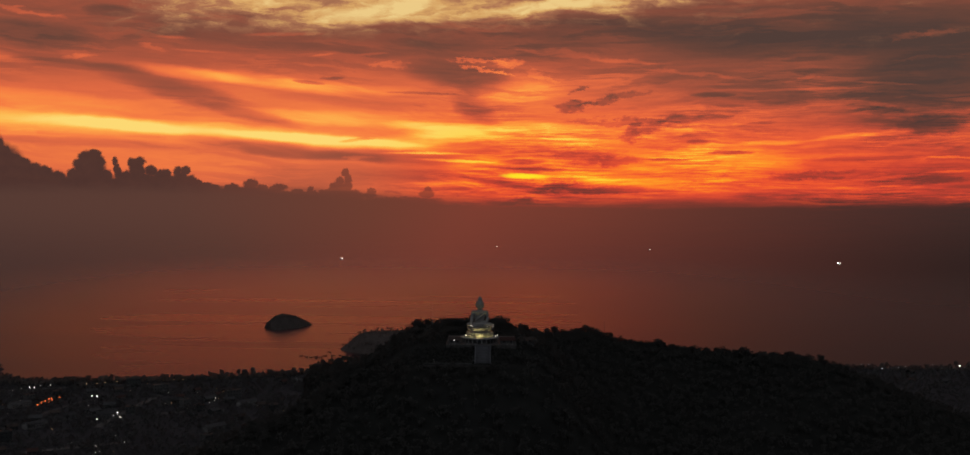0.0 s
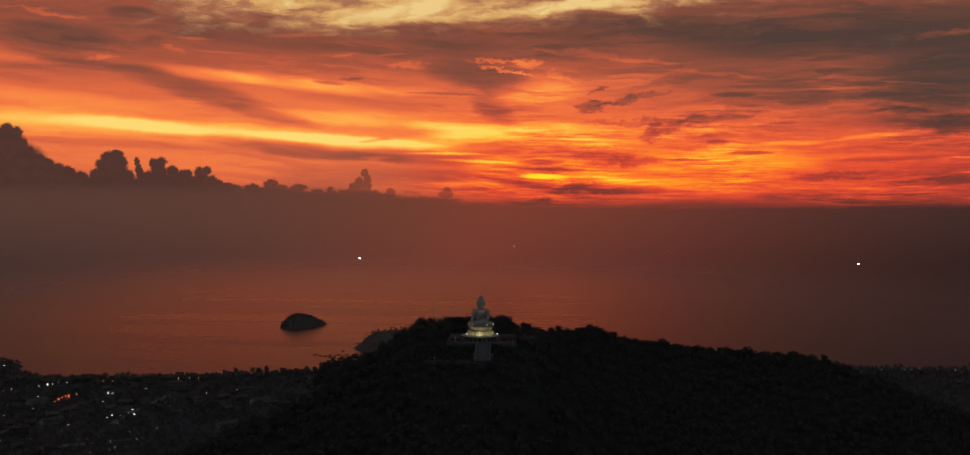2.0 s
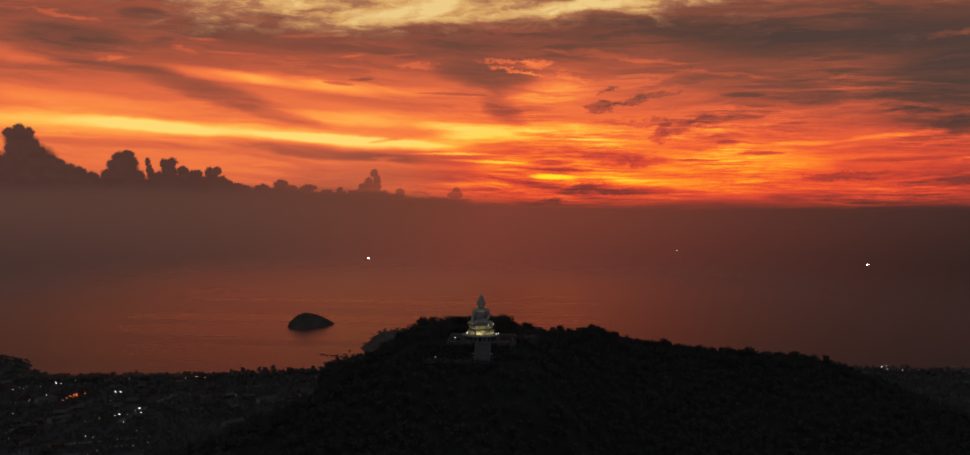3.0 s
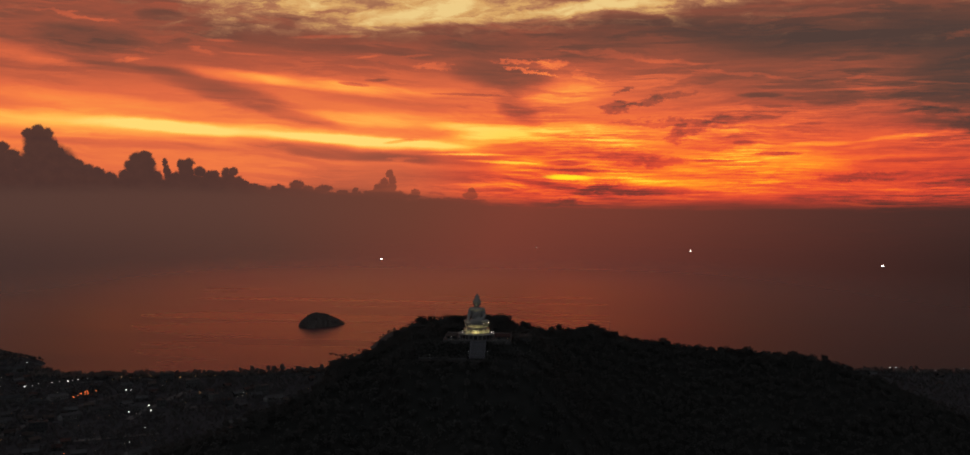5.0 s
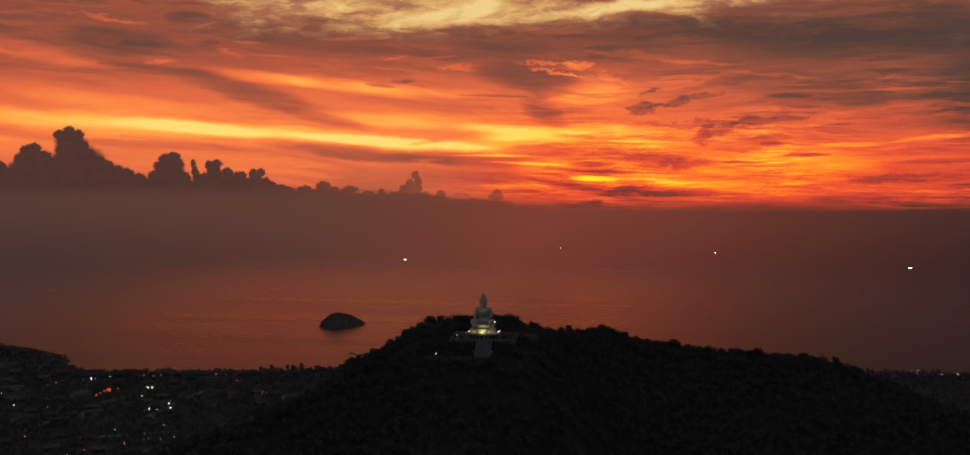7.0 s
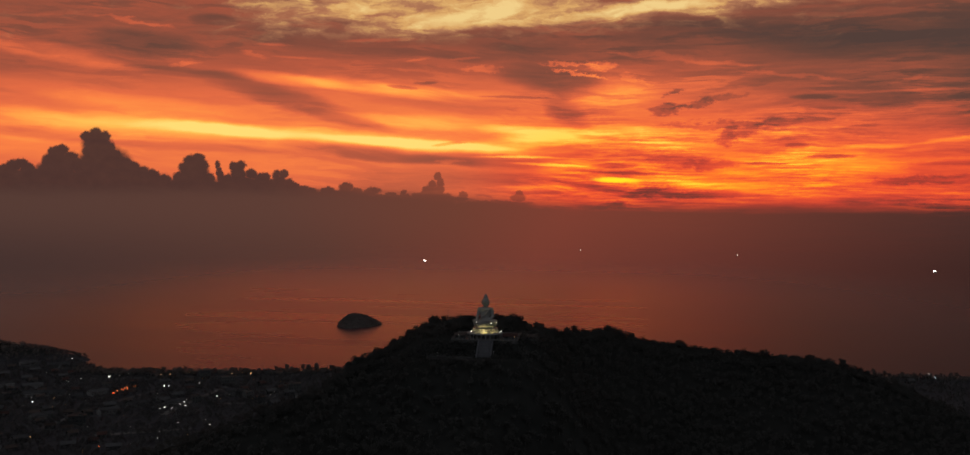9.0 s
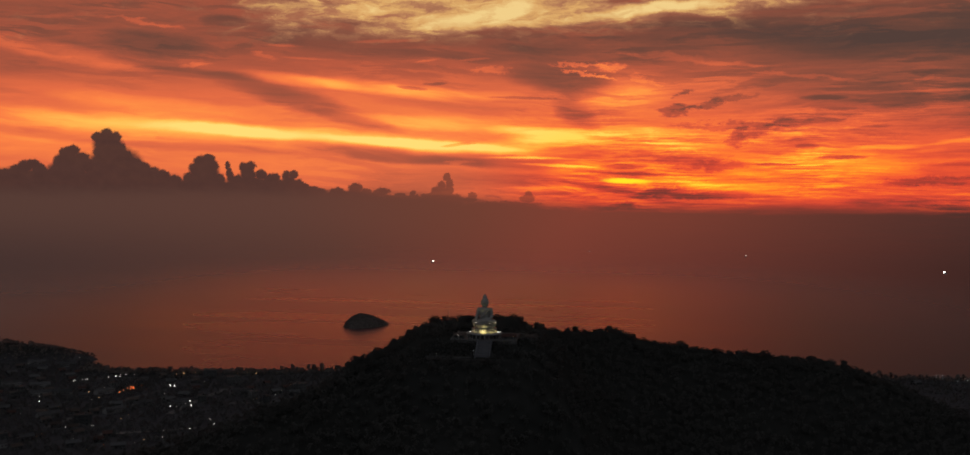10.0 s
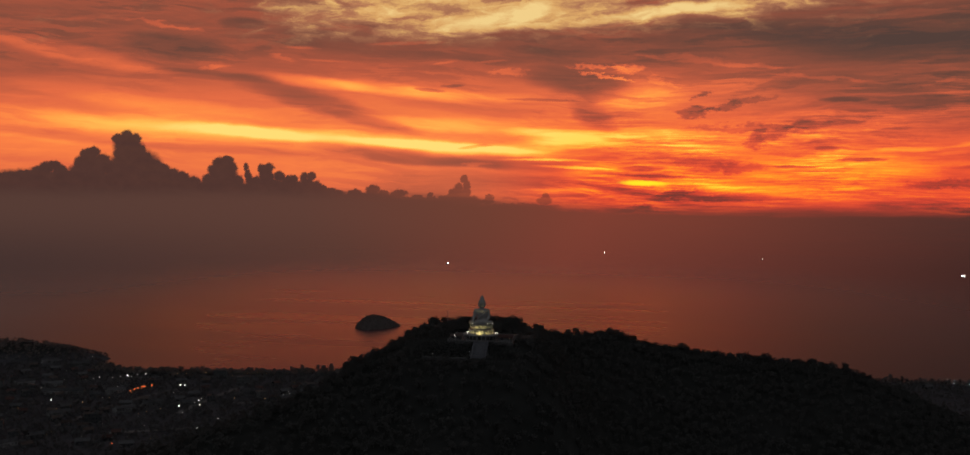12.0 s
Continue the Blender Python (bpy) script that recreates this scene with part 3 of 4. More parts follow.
def height(x, y):
    """Height of the ground at a place of the plan."""
    x, y = np.asarray(x, float), np.asarray(y, float)
    low = 2.2 + 0.7 * wobble(x, y, 70, 3.1)
    ry, rz = np.interp(x, RIDGE_X, RIDGE_Y), np.interp(x, RIDGE_X, RIDGE_Z)
    off = y - ry
    front = np.sqrt(np.minimum(off, 0) ** 2 + 36) - 6
    back = np.sqrt(np.maximum(off, 0) ** 2 + 36) - 6
    hill = rz - 0.27 * front - (0.45 + 0.25 * smooth_step(-20, -50, x)) * back + 0.8 * wobble(x, y, 19) * smooth_step(0, 60, np.abs(off))
    k = 7.0
    land = k * np.logaddexp(low / k, hill / k) - 0.8
    # headland across the bay, and the point behind the hill
    cape_q = 1 - ((x + 636) / 158) ** 2 - ((y - 900) / 62) ** 2 + 0.06 * wobble(x, y, 17, 2)
    point_q = 1 - ((x + 60) / 108) ** 2 - ((y - 1065) / 50) ** 2 + 0.05 * wobble(x, y, 15, 4)
    spur_q = 1 - ((x + 52) / 78) ** 2 - ((y - 590) / 70) ** 2 + 0.05 * wobble(x, y, 21, 6)
    cape = 10.0 * smooth_step(0, 0.75, cape_q)
    point = 18 * smooth_step(0, 0.42, point_q)
    land = land + np.maximum(0, 57 * smooth_step(0, 0.45, spur_q) - 0.8 * land)
    # terrace of the temple cut level into the hilltop, and the lower court
    slope = np.clip(101.8 + (y - 338.2) * 0.66, 102.3, 108.25)
    level = smooth_step(58, 17, np.abs(x + 2)) * smooth_step(298, 336, y) * smooth_step(392, 380, y)
    land = land * (1 - level) + slope * level
    wet = smooth_step(-5, 16, y - coast(x)) * (1 - smooth_step(-0.1, 0.06, np.maximum(cape_q, point_q)))
    return (land + cape + point) * (1 - wet) - 4.0 * wet


def grid_sheet(name, xs, ys, mat):
    gx, gy = np.meshgrid(xs, ys)
    gz = height(gx, gy)
    co = np.stack([gx.ravel(), gy.ravel(), gz.ravel()], 1)
    nx, ny = len(xs), len(ys)
    a = (np.arange(ny - 1)[:, None] * nx + np.arange(nx - 1)[None, :]).ravel()
    return raw_mesh(name, co, np.stack([a, a + 1, a + nx + 1, a + nx], 1), mat, True)


def raw_mesh(name, co, faces, mat, smooth=False):
    me = bpy.data.meshes.new(name)
    n, w = faces.shape
    me.vertices.add(len(co))
    me.vertices.foreach_set("co", co.astype(np.float32).ravel())
    me.loops.add(n * w)
    me.loops.foreach_set("vertex_index", faces.astype(np.int32).ravel())
    me.polygons.add(n)
    me.polygons.foreach_set("loop_start", np.arange(n, dtype=np.int32) * w)
    me.polygons.foreach_set("loop_total", np.full(n, w, dtype=np.int32))
    if smooth:
        me.polygons.foreach_set("use_smooth", np.ones(n, dtype=bool))
    me.update(calc_edges=True)
    me.materials.append(mat)
    return new(name, me)


far_out = [700, 850, 1100, 1600, 2600, 4200, 7000]
xs = np.array(sorted([-v for v in far_out] + list(np.arange(-620, 621, 5)) + far_out), float)
ys = np.array([-5000, -3000, -1800, -1000, -600, -350, -200] + list(np.arange(-100, 1131, 5)) + [1170], float)
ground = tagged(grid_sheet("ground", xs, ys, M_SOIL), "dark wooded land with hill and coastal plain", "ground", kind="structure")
bm = bmesh.new()
for c in ((-14000, -9000), (14000, -9000), (14000, 16000), (-14000, 16000)):
    bm.verts.new((*c, 0))
bm.faces.new(bm.verts)
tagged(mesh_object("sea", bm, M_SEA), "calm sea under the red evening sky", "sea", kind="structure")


# ---- temple on the hilltop ----
CX, CY = -1.7, 357.0


def thing(name, at, label, category, group="", turn=0.0):
    ob = new(name)
    ob.empty_display_size = 0.5
    ob.matrix_basis = pose(*at, 0, 0, turn)
    return tagged(ob, label, category, group)


def make_statue():
    bm = bmesh.new()
    ball(bm, (0, 0, 0.95), 4.6, 2.8, 1.05)
    for s in (-1, 1):
        ball(bm, (s * 3.65, -0.9, 0.95), 1.45, 1.5, 0.98)
        tube(bm, [(s * 2.55, 0.0, 5.85), (s * 2.8, -0.1, 4.6), (s * 2.95, -0.3, 3.2)], [0.85, 0.78, 0.7], 14)
        ball(bm, (s * 2.4, 0.05, 5.85), 0.95, 0.95, 0.78)
        tube(bm, [(s * 1.42, 0.1, 9.5), (s * 1.52, 0.08, 8.9), (s * 1.42, 0.0, 7.9), (s * 1.28, 0.0, 7.5)], [0.16, 0.26, 0.22, 0.12], 8)
    tube(bm, [(-3.1, -0.3, 3.5), (-3.2, -1.3, 2.5), (-3.25, -2.2, 1.9), (-3.1, -2.7, 1.2)], [0.72, 0.6, 0.48, 0.36], 12)
    tube(bm, [(3.1, -0.3, 3.5), (2.7, -1.5, 2.5), (1.4, -2.3, 2.05), (0.1, -2.5, 2.0)], [0.72, 0.6, 0.48, 0.34], 12)
    tube(bm, [(3.9, -1.6, 1.1), (2.0, -2.7, 1.3), (-0.4, -3.0, 1.45), (-2.2, -2.5, 1.35)], [0.85, 0.75, 0.6, 0.5], 12)
    tube(bm, [(-3.9, -1.4, 0.9), (-1.6, -2.6, 0.75), (1.0, -2.9, 0.7), (2.4, -2.6, 0.6)], [0.85, 0.7, 0.6, 0.45], 12)
    lathe(bm, [(2.3, 0.9), (2.1, 2.0), (1.95, 2.9), (2.15, 4.0), (2.5, 5.0), (2.75, 5.7), (2.65, 6.25), (1.9, 6.55), (1.15, 6.75), (0.98, 7.2), (0.98, 7.9)], 28, 1.0, 0.58)
    tube(bm, [(2.3, -0.9, 6.2), (0.6, -1.55, 4.4), (-1.6, -1.3, 2.6)], [0.35, 0.3, 0.3], 8)
    lathe(bm, [(0.85, 6.9), (1.0, 7.3), (1.22, 7.6), (1.36, 8.1), (1.44, 8.8), (1.42, 9.4), (1.36, 9.9), (1.18, 10.25), (0.93, 10.42), (0.92, 10.9), (0.8, 11.3), (0.6, 11.65), (0.36, 11.95), (0.18, 12.2), (0.05, 12.38)], 24, 1.0, 1.03)
    ball(bm, (0, -1.52, 8.8), 0.24, 0.26, 0.4, 0, 10)
    ob = mesh_object("seated_statue", bm, M_MARBLE, True)
    r = ob.modifiers.new("join", "REMESH")
    r.mode, r.voxel_size, r.use_smooth_shade = "VOXEL", 0.11, True
    ob.matrix_basis = pose(CX, CY, 114.0)
    return tagged(ob, "giant white marble seated statue with a flame finial", "statue")


make_statue()


def make_petal(w, h, bulge):
    """One lotus petal: a shield that swells outwards and ends in a point, with a rim."""
    bm = bmesh.new()
    rows, cols = 7, 6
    def shell(d):
        grid = []
        for j in range(rows):
            v = j / (rows - 1)
            half = w * 0.5 * (0.72 + 0.6 * v - 1.25 * v ** 3.2)
            grid.append([bm.verts.new((half * (2 * i / cols - 1), -bulge * math.sin(math.pi * (0.15 + 0.85 * v)) * (1 - 0.35 * (2 * i / cols - 1) ** 2) - 0.28 * v * v - d, h * v)) for i in range(cols + 1)])
        for a, b in zip(grid, grid[1:]):
            for i in range(cols):
                bm.faces.new((a[i], a[i + 1], b[i + 1], b[i]))
        return grid
    front, back = shell(0.0), shell(-0.22)
    rim = lambda q: q[0] + [r[-1] for r in q[1:-1]] + q[-1][::-1] + [r[0] for r in q[-2:0:-1]]
    a, b = rim(front), rim(back)
    for i in range(len(a)):
        bm.faces.new((a[i], b[i], b[(i + 1) % len(a)], a[(i + 1) % len(a)]))
    bmesh.ops.recalc_face_normals(bm, faces=bm.faces)
    return bm


pedestal = thing("lotus_pedestal", (CX, CY, 110.4), "white marble lotus pedestal lit warm yellow by floodlights", "pedestal")
bm = bmesh.new()
lathe(bm, [(5.3, 0.0), (5.3, 0.35), (4.9, 0.5), (4.5, 1.2), (4.6, 1.5), (4.2, 1.8), (3.95, 2.2), (4.1, 2.7), (4.3, 3.3), (4.5, 3.62), (4.1, 3.7)], 48)
part("drum", bm, M_MARBLE, pedestal, "", True)
for r, z in ((5.4, 0.02), (5.15, 1.62), (4.8, 3.46)):
    bm = bmesh.new()
    lathe(bm, [(r - 0.5, z - 0.1), (r, z - 0.06), (r + 0.06, z + 0.06), (r, z + 0.16), (r - 0.5, z + 0.2)], 48)
    part("moulding", bm, M_MARBLE, pedestal, "", True)
lower = part("petal", make_petal(1.28, 1.15, 0.40), M_MARBLE, pedestal, "", True)
lower.matrix_basis = pose(0, -4.85, 0.32)
for k in range(1, 24):
    twin(lower, pedestal, pose(0, 0, 0, 0, 0, 15 * k) @ pose(0, -4.85, 0.32))
upper = part("petal", make_petal(1.2, 0.85, 0.36), M_MARBLE, pedestal, "", True)
upper.matrix_basis = pose(0, 0, 0, 0, 0, 7.5) @ pose(0, -4.35, 2.5)
for k in range(1, 24):
    twin(upper, pedestal, pose(0, 0, 0, 0, 0, 15 * k + 7.5) @ pose(0, -4.35, 2.5))

# round hall under the lotus, with pillars
hall = thing("round_hall", (CX, CY, 108.3), "round grey stone hall with pillars under the pedestal", "hall")
bm = bmesh.new()
lathe(bm, [(6.0, 0.0), (6.0, 1.7)], 48)
part("wall", bm, M_DARK_STONE, hall)
bm = bmesh.new()
lathe(bm, [(7.3, 1.7), (7.5, 1.78), (7.5, 1.98), (7.2, 2.1)], 48)
part("roof", bm, M_CONCRETE, hall)
bm = bmesh.new()
lathe(bm, [(0.3, 0.0), (0.3, 0.12), (0.2, 0.16), (0.19, 1.5), (0.3, 1.6), (0.3, 1.7)], 12)
column = part("pillar", bm, M_CONCRETE, hall)
for k in range(24):
    m = pose(0, 0, 0, 0, 0, 15 * k + 7.5) @ pose(0, -6.9, 0)
    if k:
        twin(column, hall, m)
    else:
        column.matrix_basis = m
bm = bmesh.new()
box(bm, 0, 0, 0, 1.1, 0.08, 1.35, 0, 0.02)
door = part("door", bm, M_GLASS, hall)
for k in range(8):
    m = pose(0, 0, 0, 0, 0, 45 * k) @ pose(0, -6.04, 0.05)
    if k:
        twin(door, hall, m)
    else:
        door.matrix_basis = m

# terrace, its railings, the stairway and the lower court
terrace = thing("terrace", (0, 0, 0), "grey stone terrace on the levelled hilltop", "terrace")
bm = bmesh.new()
box(bm, -1.0, 360.5, 106.4, 27, 27, 1.95, 0, 0.08)
part("paving", bm, M_DARK_STONE, terrace)
bm = bmesh.new()
box(bm, 0, 0, 0, 0.16, 0.16, 0.6, 0, 0.02)
post = part("post", bm, M_CONCRETE, terrace)
first = True
spots = [(x, 347.25) for x in np.arange(-14.2, 12.3, 1.1) if not -5.4 < x < 4.6] + [(x, y) for x in (-14.2, 12.2) for y in np.arange(348.5, 372, 1.3)]
for x, y in spots:
    m = pose(float(x), float(y), 108.35)
    if first:
        post.matrix_basis, first = m, False
    else:
        twin(post, terrace, m)
for x0, x1 in ((-14.2, -5.3), (4.6, 12.2)):
    bm = bmesh.new()
    box(bm, (x0 + x1) / 2, 347.25, 108.95, x1 - x0 + 0.2, 0.2, 0.12, 0, 0.02)
    part("rail", bm, M_DARK_STONE, terrace)
for x in (-14.2, 12.2):
    bm = bmesh.new()
    box(bm, x, 360, 108.95, 0.2, 25.3, 0.12, 0, 0.02)
    part("rail", bm, M_DARK_STONE, terrace)

stairs = thing("stairway", (-0.4, 346.9, 102.4), "wide pale stone stairway up to the terrace", "stairs")
bm = bmesh.new()
box(bm, 0, 0, 0, 5.2, 0.42, 0.3, 0, 0.015)
step = part("step", bm, M_STAIR, stairs)
N_STEPS = 33
for k in range(N_STEPS):
    m = pose(0, -0.15 - 0.27 * k, 5.93 - 0.18 * (k + 1) - 0.12)
    if k:
        twin(step, stairs, m)
    else:
        step.matrix_basis = m
for s in (-1, 1):
    bm = bmesh.new()
    prof = [(0.3, 0.0), (0.3, 6.5), (-0.3, 6.5), (-9.4, 0.75), (-9.7, 0.75), (-9.7, 0.0)]
    rings = [[bm.verts.new((s * 2.8 + dx_, y_, z_)) for y_, z_ in prof] for dx_ in (-0.25, 0.25)]
    for i in range(len(prof)):
        j = (i + 1) % len(prof)
        bm.faces.new((rings[0][i], rings[0][j], rings[1][j], rings[1][i]))
    bm.faces.new(rings[0][::-1]), bm.faces.new(rings[1])
    bmesh.ops.recalc_face_normals(bm, faces=bm.faces)
    part("side_wall", bm, M_STAIR, stairs)
bm = bmesh.new()
box(bm, 0, -4.2, -0.6, 5.4, 8.6, 0.72)
part("footing", bm, M_CONCRETE, stairs)

court = thing("retaining_wall", (0, 0, 0), "low grey stone retaining wall below the stairway", "wall")
bm = bmesh.new()
for k in range(9):
    box(bm, -21.5 + 2.0 * k, 336.4 - 0.012 * (k - 8) ** 2, 101.6, 2.05, 0.4, 1.45, -1.4 * (k - 8) * 0.5, 0.03)
part("wall", bm, M_PLASTER, court)
bm = bmesh.new()
for k in range(9):
    box(bm, -21.5 + 2.0 * k, 336.4 - 0.012 * (k - 8) ** 2, 103.05, 2.06, 0.5, 0.12, -1.4 * (k - 8) * 0.5, 0.02)
part("coping", bm, M_PLASTER, court)

road = tagged(raw_mesh("court_paving", np.array([(x, y, 102.46) for y in (331.5, 336.1) for x in (-22.0, 3.0)]), np.array([[0, 1, 3, 2]]), M_ROAD), "dark stone forecourt below the stairway", "pavement", kind="structure")


def gable_house(at, w, d, h, rise, turn, wall, roof, label, category, group="", flat=False, storeys=1, eaves=0.35):
    """A house with its walls, roof, door and windows."""
    ob = thing("house" if category == "house" else category.replace(" ", "_"), at, label, category, group, turn)
    bm = bmesh.new()
    if flat:
        box(bm, 0, 0, -0.6, w, d, h + 0.6, 0, 0.03)
        part("wall", bm, wall, ob)
        bm = bmesh.new()
        box(bm, 0, 0, h, w + 0.2, d + 0.2, 0.22, 0, 0.03)
        box(bm, w * 0.2, d * 0.1, h + 0.22, w * 0.25, d * 0.3, 0.8, 0, 0.03)
        part("roof", bm, roof, ob)
    else:
        z0 = -0.6
        vs = [bm.verts.new(c) for c in ((-w / 2, -d / 2, z0), (w / 2, -d / 2, z0), (w / 2, d / 2, z0), (-w / 2, d / 2, z0), (-w / 2, -d / 2, h), (w / 2, -d / 2, h), (w / 2, d / 2, h), (-w / 2, d / 2, h), (-w / 2, 0, h + rise), (w / 2, 0, h + rise))]
        for f in ((3, 2, 1, 0), (0, 1, 5, 4), (2, 3, 7, 6), (1, 2, 6, 9, 5), (3, 0, 4, 8, 7), (4, 5, 9, 8), (6, 7, 8, 9)):
            bm.faces.new([vs[i] for i in f])
        part("wall", bm, wall, ob)
        bm = bmesh.new()
        k = rise / (d / 2)
        for s in (-1, 1):
            a = (0, h + rise + 0.02)
            b = (s * (d / 2 + eaves), h + 0.02 - k * eaves)
            ring = [[bm.verts.new((x, y, z + dz_)) for (y, z), dz_ in ((a, 0), (b, 0), (b, 0.14), (a, 0.16))] for x in (-w / 2 - eaves, w / 2 + eaves)]
            for i in range(4):
                j = (i + 1) % 4
                bm.faces.new((ring[0][i], ring[0][j], ring[1][j], ring[1][i]))
            bm.faces.new(ring[0][::-1]), bm.faces.new(ring[1])
        bmesh.ops.recalc_face_normals(bm, faces=bm.faces)
        part("roof", bm, roof, ob)
    bm = bmesh.new()
    box(bm, 0, 0, 0, 0.9, 0.08, 0.9, 0, 0.02)
    pane = part("window", bm, M_GLASS, ob)
    n, placed = max(2, int(w / 2.2)), False
    for st in range(storeys):
        for i in range(n):
            for side in (-1, 1):
                m = pose(w * ((i + 0.5) / n - 0.5), side * (d / 2 + 0.01), h / storeys * st + 0.35 * h / storeys)
                if placed:
                    twin(pane, ob, m)
                else:
                    pane.matrix_basis, placed = m, True
    bm = bmesh.new()
    box(bm, w * 0.5 / n + 0.9 - w * 0.5 + (w / n) * 0.5, -d / 2 - 0.01, 0, 0.8, 0.08, min(1.9, h * 0.8), 0, 0.02)
    part("door", bm, M_DARK_STONE, ob)
    return ob


gable_house((9.0, 351.5, 108.35), 5.4, 3.0, 1.5, 0.9, 4, M_PLASTER, M_RED_ROOF, "small white pavilion with red tiled roof on the terrace", "pavilion")
gable_house((-11.3, 351.0, 108.35), 4.0, 3.0, 1.5, 0.7, -3, M_PLASTER, M_ROOF, "small plastered shrine hall with brown roof", "shrine")
gable_house((17.0, 356.0, 107.6), 6.5, 3.6, 1.6, 0.9, 8, M_PLASTER, M_ROOF, "low plastered service building among the trees", "building")


def make_lamp(at, tall, bulb, size, label, group, turn=0.0):
    """A street lamp: base, pole, arm, hood and glowing head."""
    ob = thing("street_lamp", at, label, "lamp", group, turn)
    bm = bmesh.new()
    lathe(bm, [(0.14, -0.3), (0.14, 0.2), (0.07, 0.28), (0.05, tall)], 8)
    part("pole", bm, M_STEEL, ob)
    bm = bmesh.new()
    tube(bm, [(0, 0, tall - 0.1), (0, -0.25, tall + 0.1), (0, -0.7, tall + 0.14)], [0.05, 0.045, 0.04], 6)
    arm = part("arm", bm, M_STEEL, ob)
    bm = bmesh.new()
    ball(bm, (0, -0.8, tall + 0.02 + size), size, size, size, 0, 12)
    part("lamp_head", bm, bulb, arm, "glowing lamp head")
    return ob


def make_floodlight(at, turn, bulb=M_WHITE_LAMP, size=0.12):
    ob = thing("floodlight", at, "small floodlight on a bracket at the pedestal", "floodlight", "floodlights round the pedestal", turn)
    bm = bmesh.new()
    box(bm, 0, 0, 0, 0.3, 0.3, 0.06, 0, 0.01)
    tube(bm, [(0, 0, 0.05), (0, 0, 0.4)], [0.04, 0.04], 6)
    part("bracket", bm, M_STEEL, ob)
    bm = bmesh.new()
    box(bm, 0, 0, 0.34, 0.42, 0.3, 0.34, 0, 0.04)
    housing = part("housing", bm, M_STEEL, ob)
    bm = bmesh.new()
    ball(bm, (0, 0, 0.72), size, size, size, 0, 12)
    part("lens", bm, bulb, housing, "glowing lens")
    return ob


for x, y, z in ((-4.9, 353.2, 114.05), (3.3, 354.6, 114.05), (1.2, 352.6, 114.05)):
    make_floodlight((x, y, z), 0)
for x, y, z in ((-6.9, 352.0, 110.45), (4.6, 352.4, 110.45), (-7.0, 354.6, 110.45), (5.2, 354.5, 110.45)):
    make_floodlight((x, y, z), 0)
for x, y, z, bulb, size in ((-11.3, 348.0, 108.35, M_WHITE_LAMP, 0.11), (-18.3, 337.3, 102.4, M_WHITE_LAMP, 0.09), (-3.9, 339.5, 103.6, M_COOL_LAMP, 0.055), (3.4, 339.5, 103.6, M_COOL_LAMP, 0.055), (11.0, 347.6, 108.35, M_WARM_LAMP, 0.06)):
    make_lamp((x, y, z), 1.7, bulb, size, "white lamp on a short steel pole by the temple", "temple lamps")

# warm floodlights that wash the lotus, cool ones for the figure
for k, (ang, watts) in enumerate(((-75, 190), (-38, 230), (0, 900), (38, 230), (75, 190))):
    d = bpy.data.lights.new("lotus_wash", "SPOT")
    d.energy, d.color, d.spot_size, d.spot_blend, d.shadow_soft_size = watts, (1.0, 0.80, 0.30), radians(95), 0.7, 0.12
    a = radians(ang)
    eye = (CX + 7.2 * math.sin(a), CY - 7.2 * math.cos(a), 110.55)
    new("lotus_wash", d).matrix_world = look(eye, (CX + 4.8 * math.sin(a), CY - 4.8 * math.cos(a), 111.9))
for s in (-1, 1):
    d = bpy.data.lights.new("figure_wash", "SPOT")
    d.energy, d.color, d.spot_size, d.spot_blend, d.shadow_soft_size = 0.8, (1.0, 0.95, 0.86), radians(60), 0.5, 0.2
    new("figure_wash", d).matrix_world = look((CX + s * 10.5, CY - 9.0, 109.3), (CX, CY, 118.5))

# radio masts behind the ridge
def make_mast(x, y, top):
    foot = float(height(x, y)) - 0.3
    ob = thing("radio_mast", (x, y, foot), "slender grey steel radio mast among the trees", "mast", "radio masts")
    tall = top - foot
    for k in range(3):
        a = radians(120 * k)
        bm = bmesh.new()
        tube(bm, [(0.28 * math.cos(a), 0.28 * math.sin(a), 0), (0.10 * math.cos(a), 0.10 * math.sin(a), tall)], [0.035, 0.02], 5)
        part("leg", bm, M_STEEL, ob)
    bm = bmesh.new()
    for j in range(int(tall / 0.7)):
        r = 0.28 - 0.18 * j * 0.7 / tall
        c = [(r * math.cos(radians(120 * k)), r * math.sin(radians(120 * k)), j * 0.7 + 0.3) for k in range(3)]
        for k in range(3):
            tube(bm, [c[k], (c[(k + 1) % 3][0], c[(k + 1) % 3][1], c[k][2] + 0.35)], [0.018, 0.018], 4)
    part("bracing", bm, M_STEEL, ob)


make_mast(-22.4, 395, 118.4)
make_mast(62.0, 470, 104.0)


# ---- trees ----
rng = np.random.default_rng(7)


